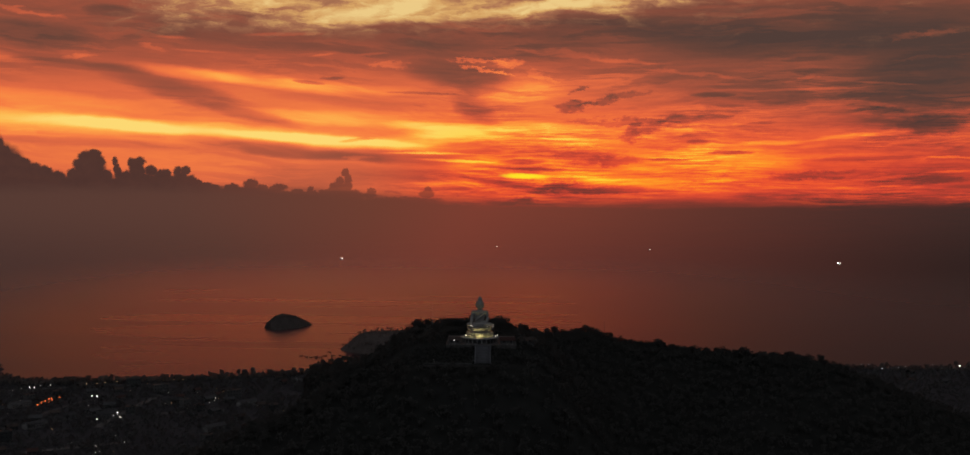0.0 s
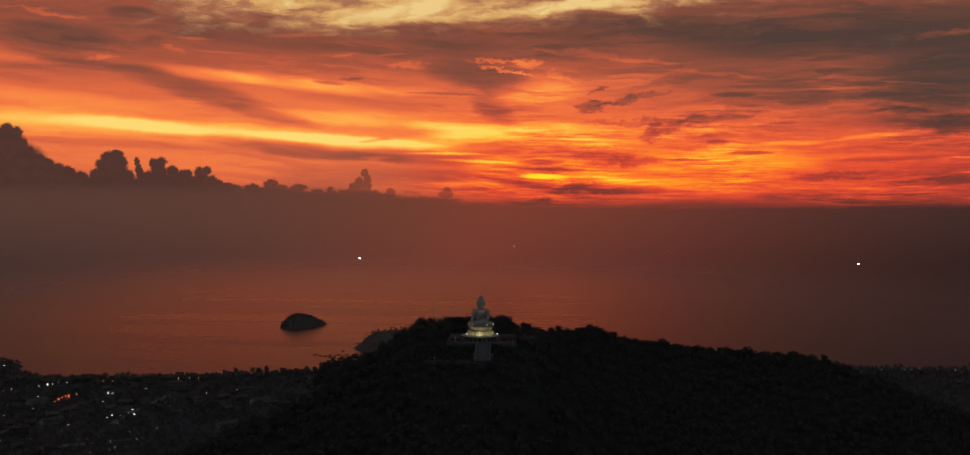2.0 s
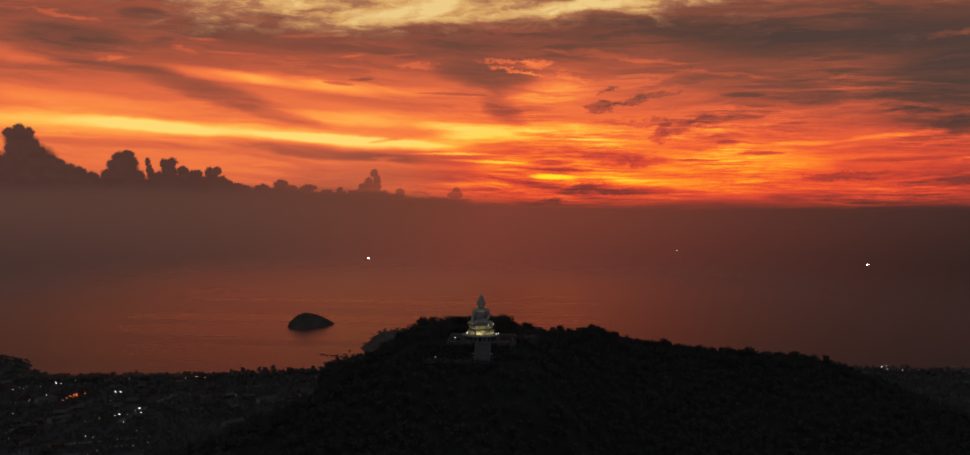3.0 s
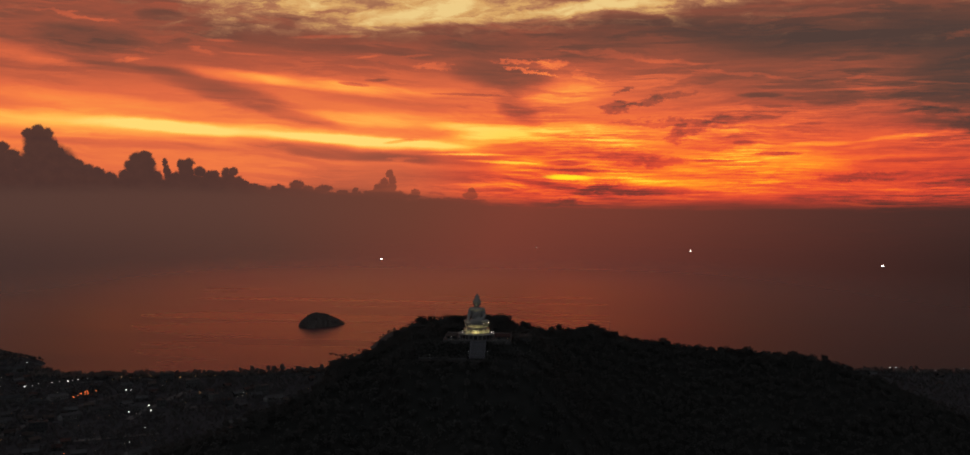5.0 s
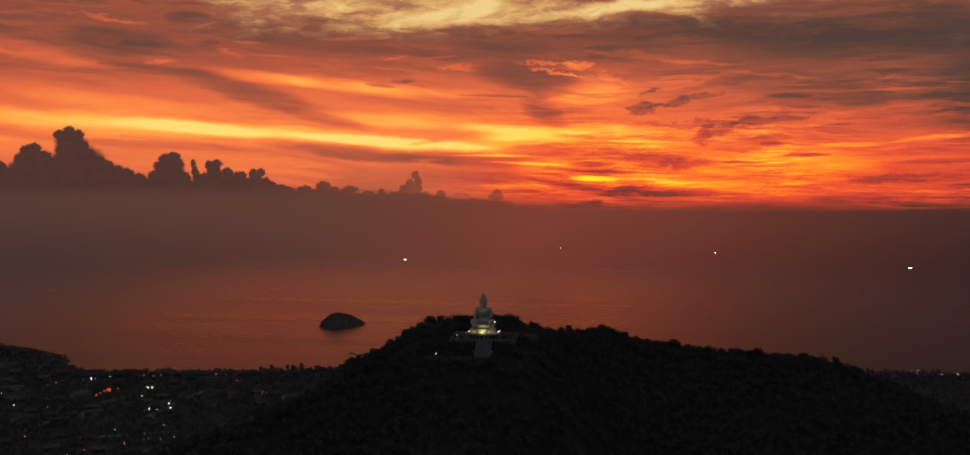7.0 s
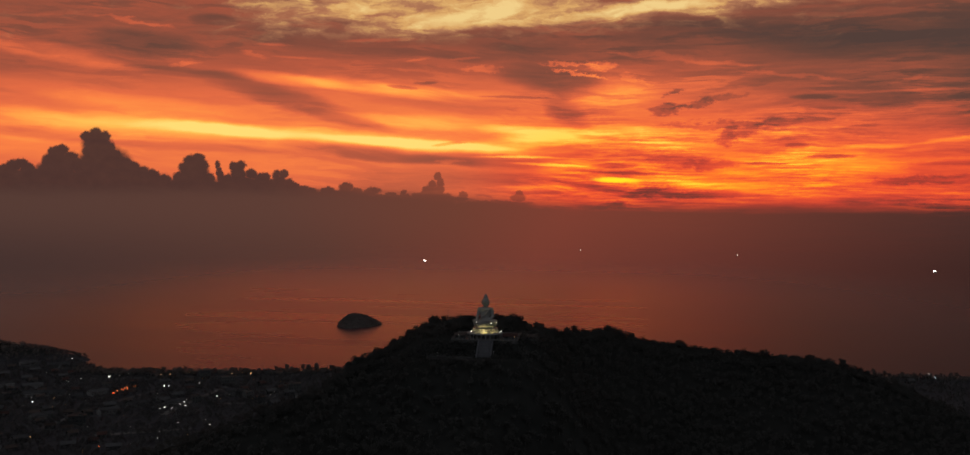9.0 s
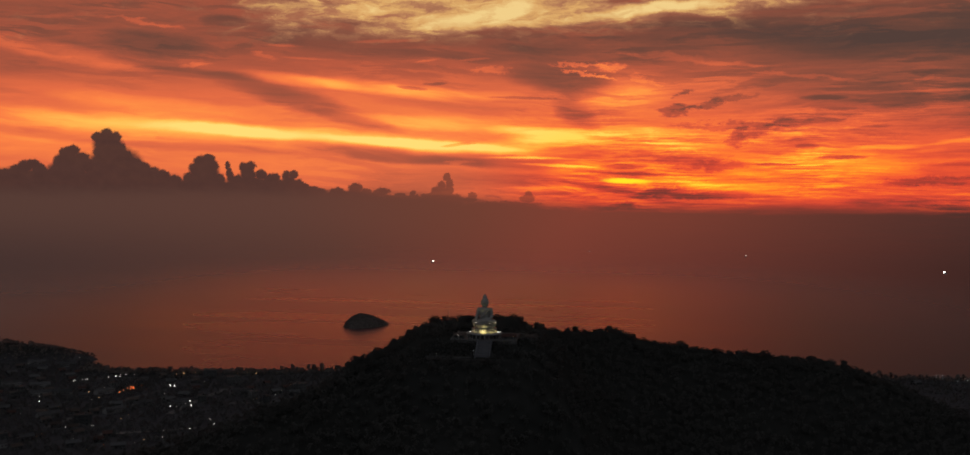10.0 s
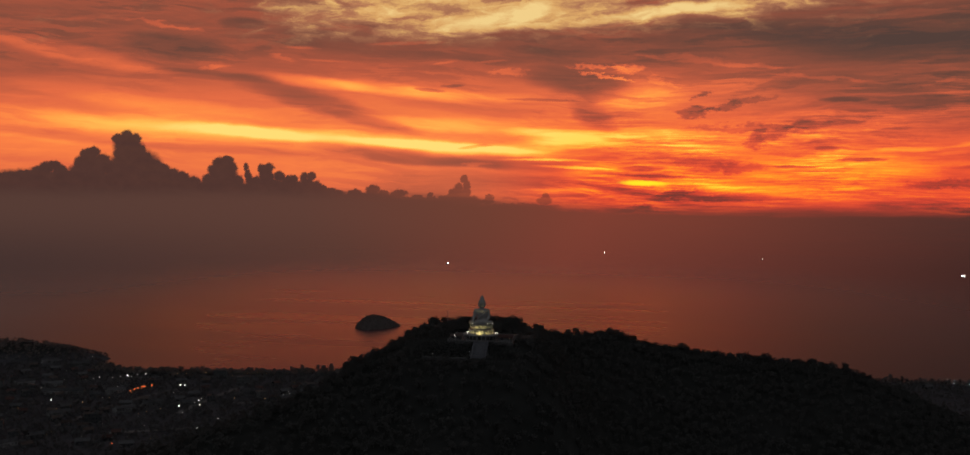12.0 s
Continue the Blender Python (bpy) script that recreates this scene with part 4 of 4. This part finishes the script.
def leaf_quads(centres, size, up=0.35):
    """Small bent leaf clumps at the given places: vertices and quads."""
    n = len(centres)
    nrm = rng.normal(size=(n, 3)) + np.array([0, 0, up])
    nrm /= np.linalg.norm(nrm, axis=1)[:, None]
    t = np.cross(nrm, rng.normal(size=(n, 3)))
    t /= np.linalg.norm(t, axis=1)[:, None]
    b = np.cross(nrm, t)
    s = size * rng.uniform(0.6, 1.3, (n, 1))
    bend = nrm * s * 0.35
    co = np.stack([centres - t * s - bend, centres - b * s * 0.7, centres + t * s - bend, centres + b * s * 0.7], 1).reshape(-1, 3)
    return co, np.arange(4 * n).reshape(n, 4)


def crown_cloud(n, lumps, tall, wide, foot):
    """Places of leaf clumps on several lumps of a crown."""
    out = []
    cs = []
    for k in range(lumps):
        a, r = rng.uniform(0, 6.28), wide * rng.uniform(0.15, 0.62)
        cs.append((r * math.cos(a), r * math.sin(a), foot + (tall - foot) * rng.uniform(0.3, 0.82), wide * rng.uniform(0.35, 0.6)))
    cs.append((0, 0, tall - wide * 0.45, wide * 0.5))
    for i in range(n):
        x, y, z, r = cs[i % len(cs)]
        d = rng.normal(size=3)
        d /= np.linalg.norm(d)
        d[2] *= 0.8
        out.append(np.array((x, y, z)) + d * r * rng.uniform(0.55, 1.05))
    return np.array(out), cs


def scatter(name, spots, heights, templates, mat, label, category):
    """One thicket of many trees, joined."""
    cos, fcs, base_i = [], [], 0
    pick = rng.integers(0, len(templates), len(spots))
    turn = rng.uniform(0, 6.28, len(spots))
    girth = rng.uniform(0.8, 1.25, len(spots))
    for t, (co, faces) in enumerate(templates):
        sel = np.where(pick == t)[0]
        if not len(sel):
            continue
        c, s = np.cos(turn[sel])[:, None], np.sin(turn[sel])[:, None]
        h = heights[sel][:, None]
        w = h * girth[sel][:, None]
        x = (co[None, :, 0] * c - co[None, :, 1] * s) * w + spots[sel, 0:1]
        y = (co[None, :, 0] * s + co[None, :, 1] * c) * w + spots[sel, 1:2]
        z = co[None, :, 2] * h + spots[sel, 2:3]
        cos.append(np.stack([x, y, z], -1).reshape(-1, 3))
        fcs.append((faces[None] + (np.arange(len(sel)) * len(co))[:, None, None]).reshape(-1, faces.shape[1]) + base_i)
        base_i += len(sel) * len(co)
    ob = raw_mesh(name, np.concatenate(cos), np.concatenate(fcs), mat)
    return tagged(ob, label, category, kind="stuff")


def wood_template(n, lumps, size, up):
    """A tree one metre tall: a four-sided stem and leaf clumps."""
    pts, cs = crown_cloud(n, lumps, 1.0, 0.52, 0.06)
    co, fc = leaf_quads(pts, size, up)
    stem = np.array([(0.025 * math.cos(a) * k, 0.025 * math.sin(a) * k, z) for z, k in ((-0.15, 1.3), (0.7, 0.5)) for a in (0.8, 2.37, 3.94, 5.5)])
    sf = np.array([[i, (i + 1) % 4, 4 + (i + 1) % 4, 4 + i] for i in range(4)])
    return np.concatenate([co, stem]), np.concatenate([fc, sf + len(co)])


FOREST = [wood_template(50, 4, 0.105, 1.3) for _ in range(7)]
THIN = [wood_template(30, 3, 0.14, 0.9) for _ in range(5)]


def place(n, x0, x1, y0, y1, keep, tall):
    p = np.stack([rng.uniform(x0, x1, n), rng.uniform(y0, y1, n)], 1)
    p = p[keep(p[:, 0], p[:, 1])]
    z = height(p[:, 0], p[:, 1])
    ok = z > 0.8
    p, z = p[ok], z[ok]
    return np.column_stack([p, z]), rng.uniform(*tall, len(p))


def temple_clear(x, y):
    inside = (np.abs(x + 1) < 15) & (y > 345) & (y < 375)
    front = (np.abs(x + 6) < 21) & (y > 329) & (y < 347)
    house = (np.abs(x - 17) < 4.5) & (np.abs(y - 356) < 3.5)
    return ~(inside | front | house)


spots, tall = place(14500, -250, 320, 200, 495, lambda x, y: temple_clear(x, y) & (height(x, y) > 8), (2.3, 4.0))
scatter("hill_forest", spots, tall, FOREST, M_LEAF, "dense dark green jungle that covers the hill", "forest")
spots, tall = place(3600, -420, 520, 90, 500, lambda x, y: (height(x, y) > 6) & ~((x > -260) & (x < 330) & (y > 190)), (2.8, 5.0))
scatter("slope_forest", spots, tall, THIN, M_LEAF, "dark green woods on the lower slopes", "forest")
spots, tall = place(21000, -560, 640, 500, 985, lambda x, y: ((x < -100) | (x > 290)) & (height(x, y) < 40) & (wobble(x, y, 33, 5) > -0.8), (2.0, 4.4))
scatter("plain_trees", spots, tall, THIN, M_HAZED_GARDEN, "dark trees and gardens on the coastal plain", "trees")
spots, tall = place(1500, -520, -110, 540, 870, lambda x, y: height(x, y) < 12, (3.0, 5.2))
scatter("garden_trees", spots, tall, THIN, M_HAZED_GARDEN, "dark garden trees between the houses of the town", "trees")
spots, tall = place(5600, -900, 80, 820, 1130, lambda x, y: (height(x, y) > 2.6) & ((x < -400) | (wobble(x, y, 6, 1) > -0.25) | (y > 1060)) & ((x < -445) | (x > -175)) & (y > 835), (2.4, 4.4))
scatter("headland_forest", spots, tall, THIN, M_HAZED_COAST, "dark woods on the headlands of the bay", "forest")


ux = rng.uniform(-80, 215, 6500)
uy = np.interp(ux, RIDGE_X, RIDGE_Y) + rng.uniform(-12, 10, len(ux))
ok = temple_clear(ux, uy)
spots, tall = np.column_stack([ux, uy, height(ux, uy)])[ok], rng.uniform(1.0, 2.3, int(ok.sum()))
scatter("ridge_undergrowth", spots, tall, THIN, M_LEAF, "dark undergrowth between the trees of the ridge", "undergrowth")
spots, tall = place(2600, -140, 40, 515, 665, lambda x, y: height(x, y) > 9, (2.6, 4.6))
scatter("spur_forest", spots, tall, THIN, M_LEAF, "dark green woods on the spur behind the hill", "forest")
spots, tall = place(700, -27, 15, 333, 346.5, lambda x, y: (np.abs(x + 0.4) > 3.7) & (y > 337.5), (0.7, 1.7))
scatter("bank_shrubs", spots, tall, FOREST, M_LEAF, "dark shrubs on the banks beside the stairway", "shrubs")


spots, tall = place(420, -25, 5, 328.5, 335.6, lambda x, y: y > 0, (0.4, 0.9))
scatter("court_shrubs", spots, tall, FOREST, M_LEAF, "dark shrubs below the retaining wall", "shrubs")


def make_tree(tall, wide, leaves, lumps, name, label, group, leaf=M_LEAF):
    """A single tree: tapered trunk, limbs, crown of leaf clumps."""
    ob = thing(name, (0, 0, -500), label, "tree", group)
    pts, cs = crown_cloud(leaves, lumps, tall, wide, tall * 0.12)
    bm = bmesh.new()
    lean = rng.uniform(-0.12, 0.12, 2) * tall
    tube(bm, [(0, 0, -0.5), (lean[0] * 0.2, lean[1] * 0.2, tall * 0.25), (lean[0] * 0.6, lean[1] * 0.6, tall * 0.55), (lean[0], lean[1], tall * 0.8)], [tall * 0.04, tall * 0.03, tall * 0.02, tall * 0.008], 7)
    trunk = part("trunk", bm, M_BARK, ob)
    bm = bmesh.new()
    for x, y, z, r in cs[:6]:
        tube(bm, [(lean[0] * 0.4, lean[1] * 0.4, tall * 0.38), (x * 0.5, y * 0.5, z * 0.75), (x, y, z)], [tall * 0.018, tall * 0.013, tall * 0.005], 5)
    part("branching", bm, M_BARK, trunk)
    co, fc = leaf_quads(pts, tall * 0.075)
    crown = raw_mesh("crown", co, fc, leaf)
    crown.parent = ob
    return ob


def plant(models, spots):
    for k, (x, y) in enumerate(spots):
        src = models[k % len(models)]
        s = rng.uniform(0.65, 1.2)
        m = pose(float(x), float(y), float(height(x, y)) - 0.1, 0, 0, float(rng.uniform(0, 360)))
        if k < len(models):
            src.matrix_basis = m
        else:
            o = copy_thing(src, m)
            o.scale = (s, s, s * rng.uniform(0.9, 1.15))


ridge_trees = [make_tree(3.7, 2.9, 330, 8, "jungle_tree", "dark broad-crowned jungle tree on the ridge", "trees on the ridge"),
               make_tree(3.3, 3.2, 330, 9, "jungle_tree", "dark spreading jungle tree on the ridge", "trees on the ridge"),
               make_tree(4.4, 2.4, 300, 7, "jungle_tree", "dark tall slim jungle tree on the ridge", "trees on the ridge"),
               make_tree(2.9, 2.6, 260, 7, "jungle_tree", "dark small round jungle tree on the ridge", "trees on the ridge")]
rx = np.concatenate([rng.uniform(-60, 30, 80), rng.uniform(30, 200, 110)])
ry = np.interp(rx, RIDGE_X, RIDGE_Y) + rng.uniform(-5, 7, len(rx))
ok = temple_clear(rx, ry)
plant(ridge_trees, np.stack([rx[ok], ry[ok]], 1))
# the lone trees that stand out against the sea
plant([make_tree(4.7, 3.3, 460, 11, "jungle_tree", "dark tall jungle tree that stands above the ridge", "trees on the ridge")], [(-28.6, 394.0), (90.2, 471.0), (130.5, 457.5), (8.0, 399.0), (-55.0, 347.0), (52.5, 471.0)])

shore_trees = [make_tree(5.6, 2.4, 190, 5, "beach_tree", "dark slim casuarina tree behind the beach", "trees along the beach", M_HAZED_COAST),
               make_tree(4.6, 2.9, 190, 5, "beach_tree", "dark rounded almond tree behind the beach", "trees along the beach", M_HAZED_COAST),
               make_tree(6.6, 2.7, 200, 6, "beach_tree", "dark tall casuarina tree behind the beach", "trees along the beach", M_HAZED_COAST)]
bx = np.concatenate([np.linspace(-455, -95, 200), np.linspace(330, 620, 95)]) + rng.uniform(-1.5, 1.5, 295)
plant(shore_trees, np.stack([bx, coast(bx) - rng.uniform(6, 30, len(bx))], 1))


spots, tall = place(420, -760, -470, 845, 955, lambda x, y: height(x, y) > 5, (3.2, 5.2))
scatter("headland_trees", spots, tall, FOREST, M_HAZED_COAST, "dark tall trees that stand out on the headland", "trees")
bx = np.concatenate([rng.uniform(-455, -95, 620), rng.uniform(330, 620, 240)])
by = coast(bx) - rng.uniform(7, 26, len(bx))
scatter("beach_thicket", np.column_stack([bx, by, height(bx, by) - 0.1]), rng.uniform(2.4, 4.6, len(bx)), THIN, M_HAZED_COAST, "dark thicket of young trees behind the beach", "trees")


# ---- the islet in the bay ----
def make_islet():
    ob = thing("islet", (-280.5, 1283.0, 0.0), "small rocky islet covered with dark trees", "islet")
    n, m = 48, 18
    co = [(0.0, 0.0, 15.2)]
    def top(a, r):
        east = max(0.0, math.cos(a))
        z = 15.6 * (1 - r ** (2.2 - 0.75 * east)) * (0.94 + 0.08 * math.sin(3 * a + 1.1) * r)
        return z - 1.6 * r ** 6
    def xy(a, r):
        k = 1 + 0.08 * math.sin(3 * a + 0.6) + 0.05 * math.sin(7 * a)
        tail = 1.14 if math.cos(a) > 0 else 0.94
        return 29.5 * k * r * math.cos(a) * tail - 0.5, 46 * k * r * math.sin(a)
    for j in range(1, m + 1):
        for i in range(n):
            a, r = 2 * math.pi * i / n, j / m
            co.append((*xy(a, r), top(a, r)))
    bm = bmesh.new()
    vs = [bm.verts.new(c) for c in co]
    for i in range(n):
        bm.faces.new((vs[0], vs[1 + i], vs[1 + (i + 1) % n]))
        for j in range(m - 1):
            a, b = 1 + j * n, 1 + (j + 1) * n
            bm.faces.new((vs[a + i], vs[b + i], vs[b + (i + 1) % n], vs[a + (i + 1) % n]))
    part("rock", bm, M_ROCK, ob, "", True)
    pts = []
    while len(pts) < 1200:
        a, r = rng.uniform(0, 6.28), math.sqrt(rng.uniform(0, 0.95))
        pts.append((*xy(a, r), top(a, r) - 0.2))
    scatter("islet_woods", np.array(pts) + np.array((-280.5, 1283.0, 0.0)), rng.uniform(1.6, 3.2, len(pts)), THIN, M_HAZED_COAST, "dark trees that cover the islet", "trees")


make_islet()


# ---- boats ----
def make_ship(at, turn, long, bulb, glow_w, glow_h, label):
    ob = thing("fishing_ship", at, label, "ship", "fishing ships out at sea", turn)
    bm = bmesh.new()
    secs = []
    for u in np.linspace(-1, 1, 11):
        w = long * 0.13 * (1 - max(0, u) ** 2.5) * (0.85 + 0.15 * (1 - abs(u)))
        zt = long * (0.10 + 0.06 * u * u)
        secs.append([bm.verts.new((long / 2 * u, y, z)) for y, z in ((-w, zt), (-w * 0.7, -0.5), (w * 0.7, -0.5), (w, zt))])
    for a, b in zip(secs, secs[1:]):
        for i in range(4):
            bm.faces.new((a[i], a[(i + 1) % 4], b[(i + 1) % 4], b[i]))
    bm.faces.new(secs[0]), bm.faces.new(secs[-1][::-1])
    part("hull", bm, M_HULL, ob)
    bm = bmesh.new()
    box(bm, -long * 0.22, 0, long * 0.09, long * 0.24, long * 0.17, long * 0.13, 0, 0.05)
    part("deckhouse", bm, M_PLASTER, ob)
    bm = bmesh.new()
    tube(bm, [(long * 0.1, 0, 0), (long * 0.1, 0, long * 0.42)], [0.2, 0.1], 6)
    mast = part("mast", bm, M_STEEL, ob)
    bm = bmesh.new()
    for k in range(5):
        ball(bm, (0, glow_w * (k / 4 - 0.5), long * 0.2), glow_w * 0.2, glow_w * 0.2, glow_h, 0, 10)
    part("lamp_row", bm, bulb, mast, "row of bright fishing lamps")
    return ob


make_ship((-498, 3184, 0), 80, 22, M_SHIP_LAMP, 4.8, 1.5, "fishing ship with bright warm white lamps")
make_ship((786, 4354, 0), 70, 20, M_SHIP_LAMP, 4.2, 1.4, "distant fishing ship with white lamps")
make_ship((1222, 3146, 0), 85, 24, M_SHIP_LAMP, 7.0, 1.35, "fishing ship with a long row of white lamps")
make_ship((60, 4650, 0), 75, 16, M_SHIP_LAMP, 2.6, 1.2, "far fishing ship with a dim lamp")


def make_longtail(x, y, turn):
    ob = thing("longtail_boat", (x, y, 0), "dark wooden longtail boat moored off the beach", "boat", "moored longtail boats", turn)
    bm = bmesh.new()
    secs = []
    for u in np.linspace(-1, 1, 9):
        w = 0.62 * (1 - abs(u) ** 3)
        zt = 0.5 + 0.9 * max(0, u) ** 3
        secs.append([bm.verts.new((2.8 * u, yy, z)) for yy, z in ((-w - 0.03, zt), (-w * 0.6 - 0.02, -0.2), (w * 0.6 + 0.02, -0.2), (w + 0.03, zt))])
    for a, b in zip(secs, secs[1:]):
        for i in range(4):
            bm.faces.new((a[i], a[(i + 1) % 4], b[(i + 1) % 4], b[i]))
    bm.faces.new(secs[0]), bm.faces.new(secs[-1][::-1])
    part("hull", bm, M_BARK, ob)
    bm = bmesh.new()
    box(bm, -0.5, 0, 1.35, 2.0, 1.3, 0.07, 0, 0.02)
    for sx in (-1, 1):
        for sy in (-1, 1):
            tube(bm, [(-0.5 + sx * 0.9, sy * 0.55, 0.35), (-0.5 + sx * 0.9, sy * 0.55, 1.38)], [0.04, 0.04], 5)
    part("awning", bm, M_HULL, ob)
    return ob


first_boat = make_longtail(-203, 1012, 20)
for x, y in ((-196, 1005), (-190, 1002), (-183, 995), (-179, 1000), (-177, 1013), (-177, 1042), (-168, 1014), (-160, 1018), (-170, 1102), (-186, 1007)):
    copy_thing(first_boat, pose(x, y, 0, 0, 0, float(rng.uniform(-40, 60))))

# ---- the town on the plain ----
def ground_at(x, y):
    return float(height(x, y))


def make_lane(x0, y0, x1, y1, wide):
    """A concrete lane laid over the ground."""
    n = 24
    u = np.linspace(0, 1, n)
    dx_, dy_ = (y1 - y0), -(x1 - x0)
    k = wide / 2 / math.hypot(dx_, dy_)
    cx = x0 + (x1 - x0) * u + 2.5 * wobble(u * 40, u * 11, 9, x0)
    cy = y0 + (y1 - y0) * u
    co = np.concatenate([np.stack([cx + s * k * dx_, cy + s * k * dy_, height(cx, cy) + 0.35], 1) for s in (-1, 1)])
    a = np.arange(n - 1)
    tagged(raw_mesh("road", co, np.stack([a + n, a + n + 1, a + 1, a], 1), M_LANE), "pale concrete lane through the dark town", "road", kind="structure")


for lane in ((-350, 640, -330, 760, 6), (-282, 660, -276, 780, 6), (-343, 600, -345, 668, 5), (-440, 655, -400, 672, 5), (-262, 706, -205, 722, 5), (-372, 568, -330, 580, 5), (-300, 588, -240, 622, 6), (-420, 790, -190, 868, 6)):
    make_lane(*lane)

TOWN = [
    gable_house((-330, 700, ground_at(-330, 700)), 7, 5, 2.6, 1.4, 25, M_PLASTER, M_ROOF, "plastered house with brown tiled roof in the dark town", "house", "houses of the town"),
    gable_house((-300, 730, ground_at(-300, 730)), 9, 5.5, 2.8, 1.5, 30, M_PLASTER, M_METAL_ROOF, "long house with pale sheet-metal roof in the dark town", "house", "houses of the town"),
    gable_house((-360, 770, ground_at(-360, 770)), 7, 6, 5.2, 0, 25, M_PLASTER, M_FLAT_ROOF, "two-storey flat-roofed concrete house in the dark town", "house", "houses of the town", True, 2),
    gable_house((-280, 790, ground_at(-280, 790)), 12, 6, 7.5, 0, 28, M_PLASTER, M_FLAT_ROOF, "three-storey flat-roofed hotel block behind the beach", "house", "houses of the town", True, 3),
    gable_house((-255, 745, ground_at(-255, 745)), 16, 6.5, 3.2, 1.6, 32, M_CONCRETE, M_METAL_ROOF, "long shed with pale sheet-metal roof in the dark town", "house", "houses of the town"),
    gable_house((-395, 735, ground_at(-395, 735)), 6, 4.6, 2.4, 1.5, 20, M_PLASTER, M_RED_ROOF, "small house with red tiled roof in the dark town", "house", "houses of the town"),
]
taken = [(-330, 700), (-300, 730), (-360, 770), (-280, 790), (-255, 745), (-395, 735)]


def build_town(n, x0, x1, y0, y1):
    made = tries = 0
    while made < n and tries < 6000:
        tries += 1
        x, y = rng.uniform(x0, x1), rng.uniform(y0, y1)
        h = ground_at(x, y)
        if h > 9 or h < 1.2 or y > float(coast(x)) - 28 or any((x - a) ** 2 + (y - b) ** 2 < 190 for a, b in taken):
            continue
        taken.append((x, y))
        k = int(rng.choice(6, p=(0.28, 0.2, 0.16, 0.08, 0.12, 0.16)))
        copy_thing(TOWN[k], pose(x, y, h, 0, 0, float(rng.choice((28, 208, 55)) + rng.uniform(-7, 7))))
        made += 1


build_town(125, -520, -110, 540, 860)
build_town(16, 330, 640, 720, 935)

WHITE_AT = [(-483, 883), (-412, 775), (-439, 758), (-416, 758), (-384, 761), (-375, 830), (-406, 687), (-314, 722), (-287, 666), (-278, 685), (-279, 671), (-271, 649), (-238, 636), (-228, 621), (-244, 607), (-239, 604), (-253, 624), (-244, 582), (-245, 577), (-255, 597), (-279, 603), (-272, 603), (-256, 558), (-326, 593), (-302, 561), (-302, 776), (-462, 800), (-432, 715), (-390, 789), (-263, 721), (-376, 737)]
BRIGHT_AT = [(-392, 787), (-326, 757), (-321, 757), (-285, 672), (-278, 694), (-270, 678), (-394, 669), (395, 950), (497, 950)]
WARM_AT = [(-353, 808), (-344, 811), (-229, 589), (-237, 583), (-255, 567), (-263, 557), (-329, 571), (-329, 565), (-276, 535), (-328, 575), (-338, 815), (-331, 822), (-312, 825), (-319, 821), (-291, 827), (-283, 833), (-275, 834), (-259, 750)]
RED_AT = [(-353, 719), (-353, 729), (-350, 732), (-354, 735), (-351, 739), (-355, 743), (-353, 746), (-348, 749), (-271, 548)]
HARBOUR_AT = [(-398, 782), (-394, 792), (-388, 797), (-402, 776), (-409, 764), (-418, 762), (-414, 768), (-383, 803)]
COAST_AT = [(394, 934), (407, 931), (418, 935), (426, 936), (436, 940), (475, 966), (468, 942), (470, 934), (469, 920), (494, 947), (499, 943), (506, 951), (403, 956)]
LAMPS = [(p, M_WHITE_LAMP, 0.135, "white") for p in WHITE_AT] + [(p, M_WHITE_LAMP, 0.30, "bright white") for p in BRIGHT_AT] + [(p, M_WARM_LAMP, 0.16, "warm orange") for p in WARM_AT] + [(p, M_WHITE_LAMP, 0.12, "small white") for p in HARBOUR_AT] + [(p, M_RED_LAMP, 0.26, "orange-red") for p in RED_AT] + [(p, M_COOL_LAMP, 0.11, "cool white") for p in COAST_AT]
for at, bulb, size, kind in LAMPS:
    make_lamp((at[0], at[1], ground_at(*at)), 3.6, bulb, size * 1.15 * (at[1] / 740) ** 1.5, kind + " street lamp glowing in the dark town", kind + " street lamps", float(rng.uniform(0, 360)))
# small dim lamps along the lanes
DIM = [(-174, 814), (-171, 777), (-168, 761), (-153, 834), (-199, 807), (-245, 777), (-233, 799), (-224, 794), (-224, 781)]
while len(DIM) < 80:
    k, u = int(rng.integers(0, 9)), rng.uniform(0, 1)
    x, y = -420 + 33 * k + 62 * u + rng.uniform(-3, 3), 560 + 28 * (k % 3) + 250 * u + rng.uniform(-3, 3)
    if 1.2 < ground_at(x, y) < 9 and y < float(coast(x)) - 25:
        DIM.append((x, y))
for x, y in DIM:
    make_lamp((x, y, ground_at(x, y)), 3.0, M_WARM_LAMP if rng.uniform() < 0.6 else M_WHITE_LAMP, float(rng.uniform(0.07, 0.13)), "small dim lamp along a lane of the town", "small lane lamps", float(rng.uniform(0, 360)))
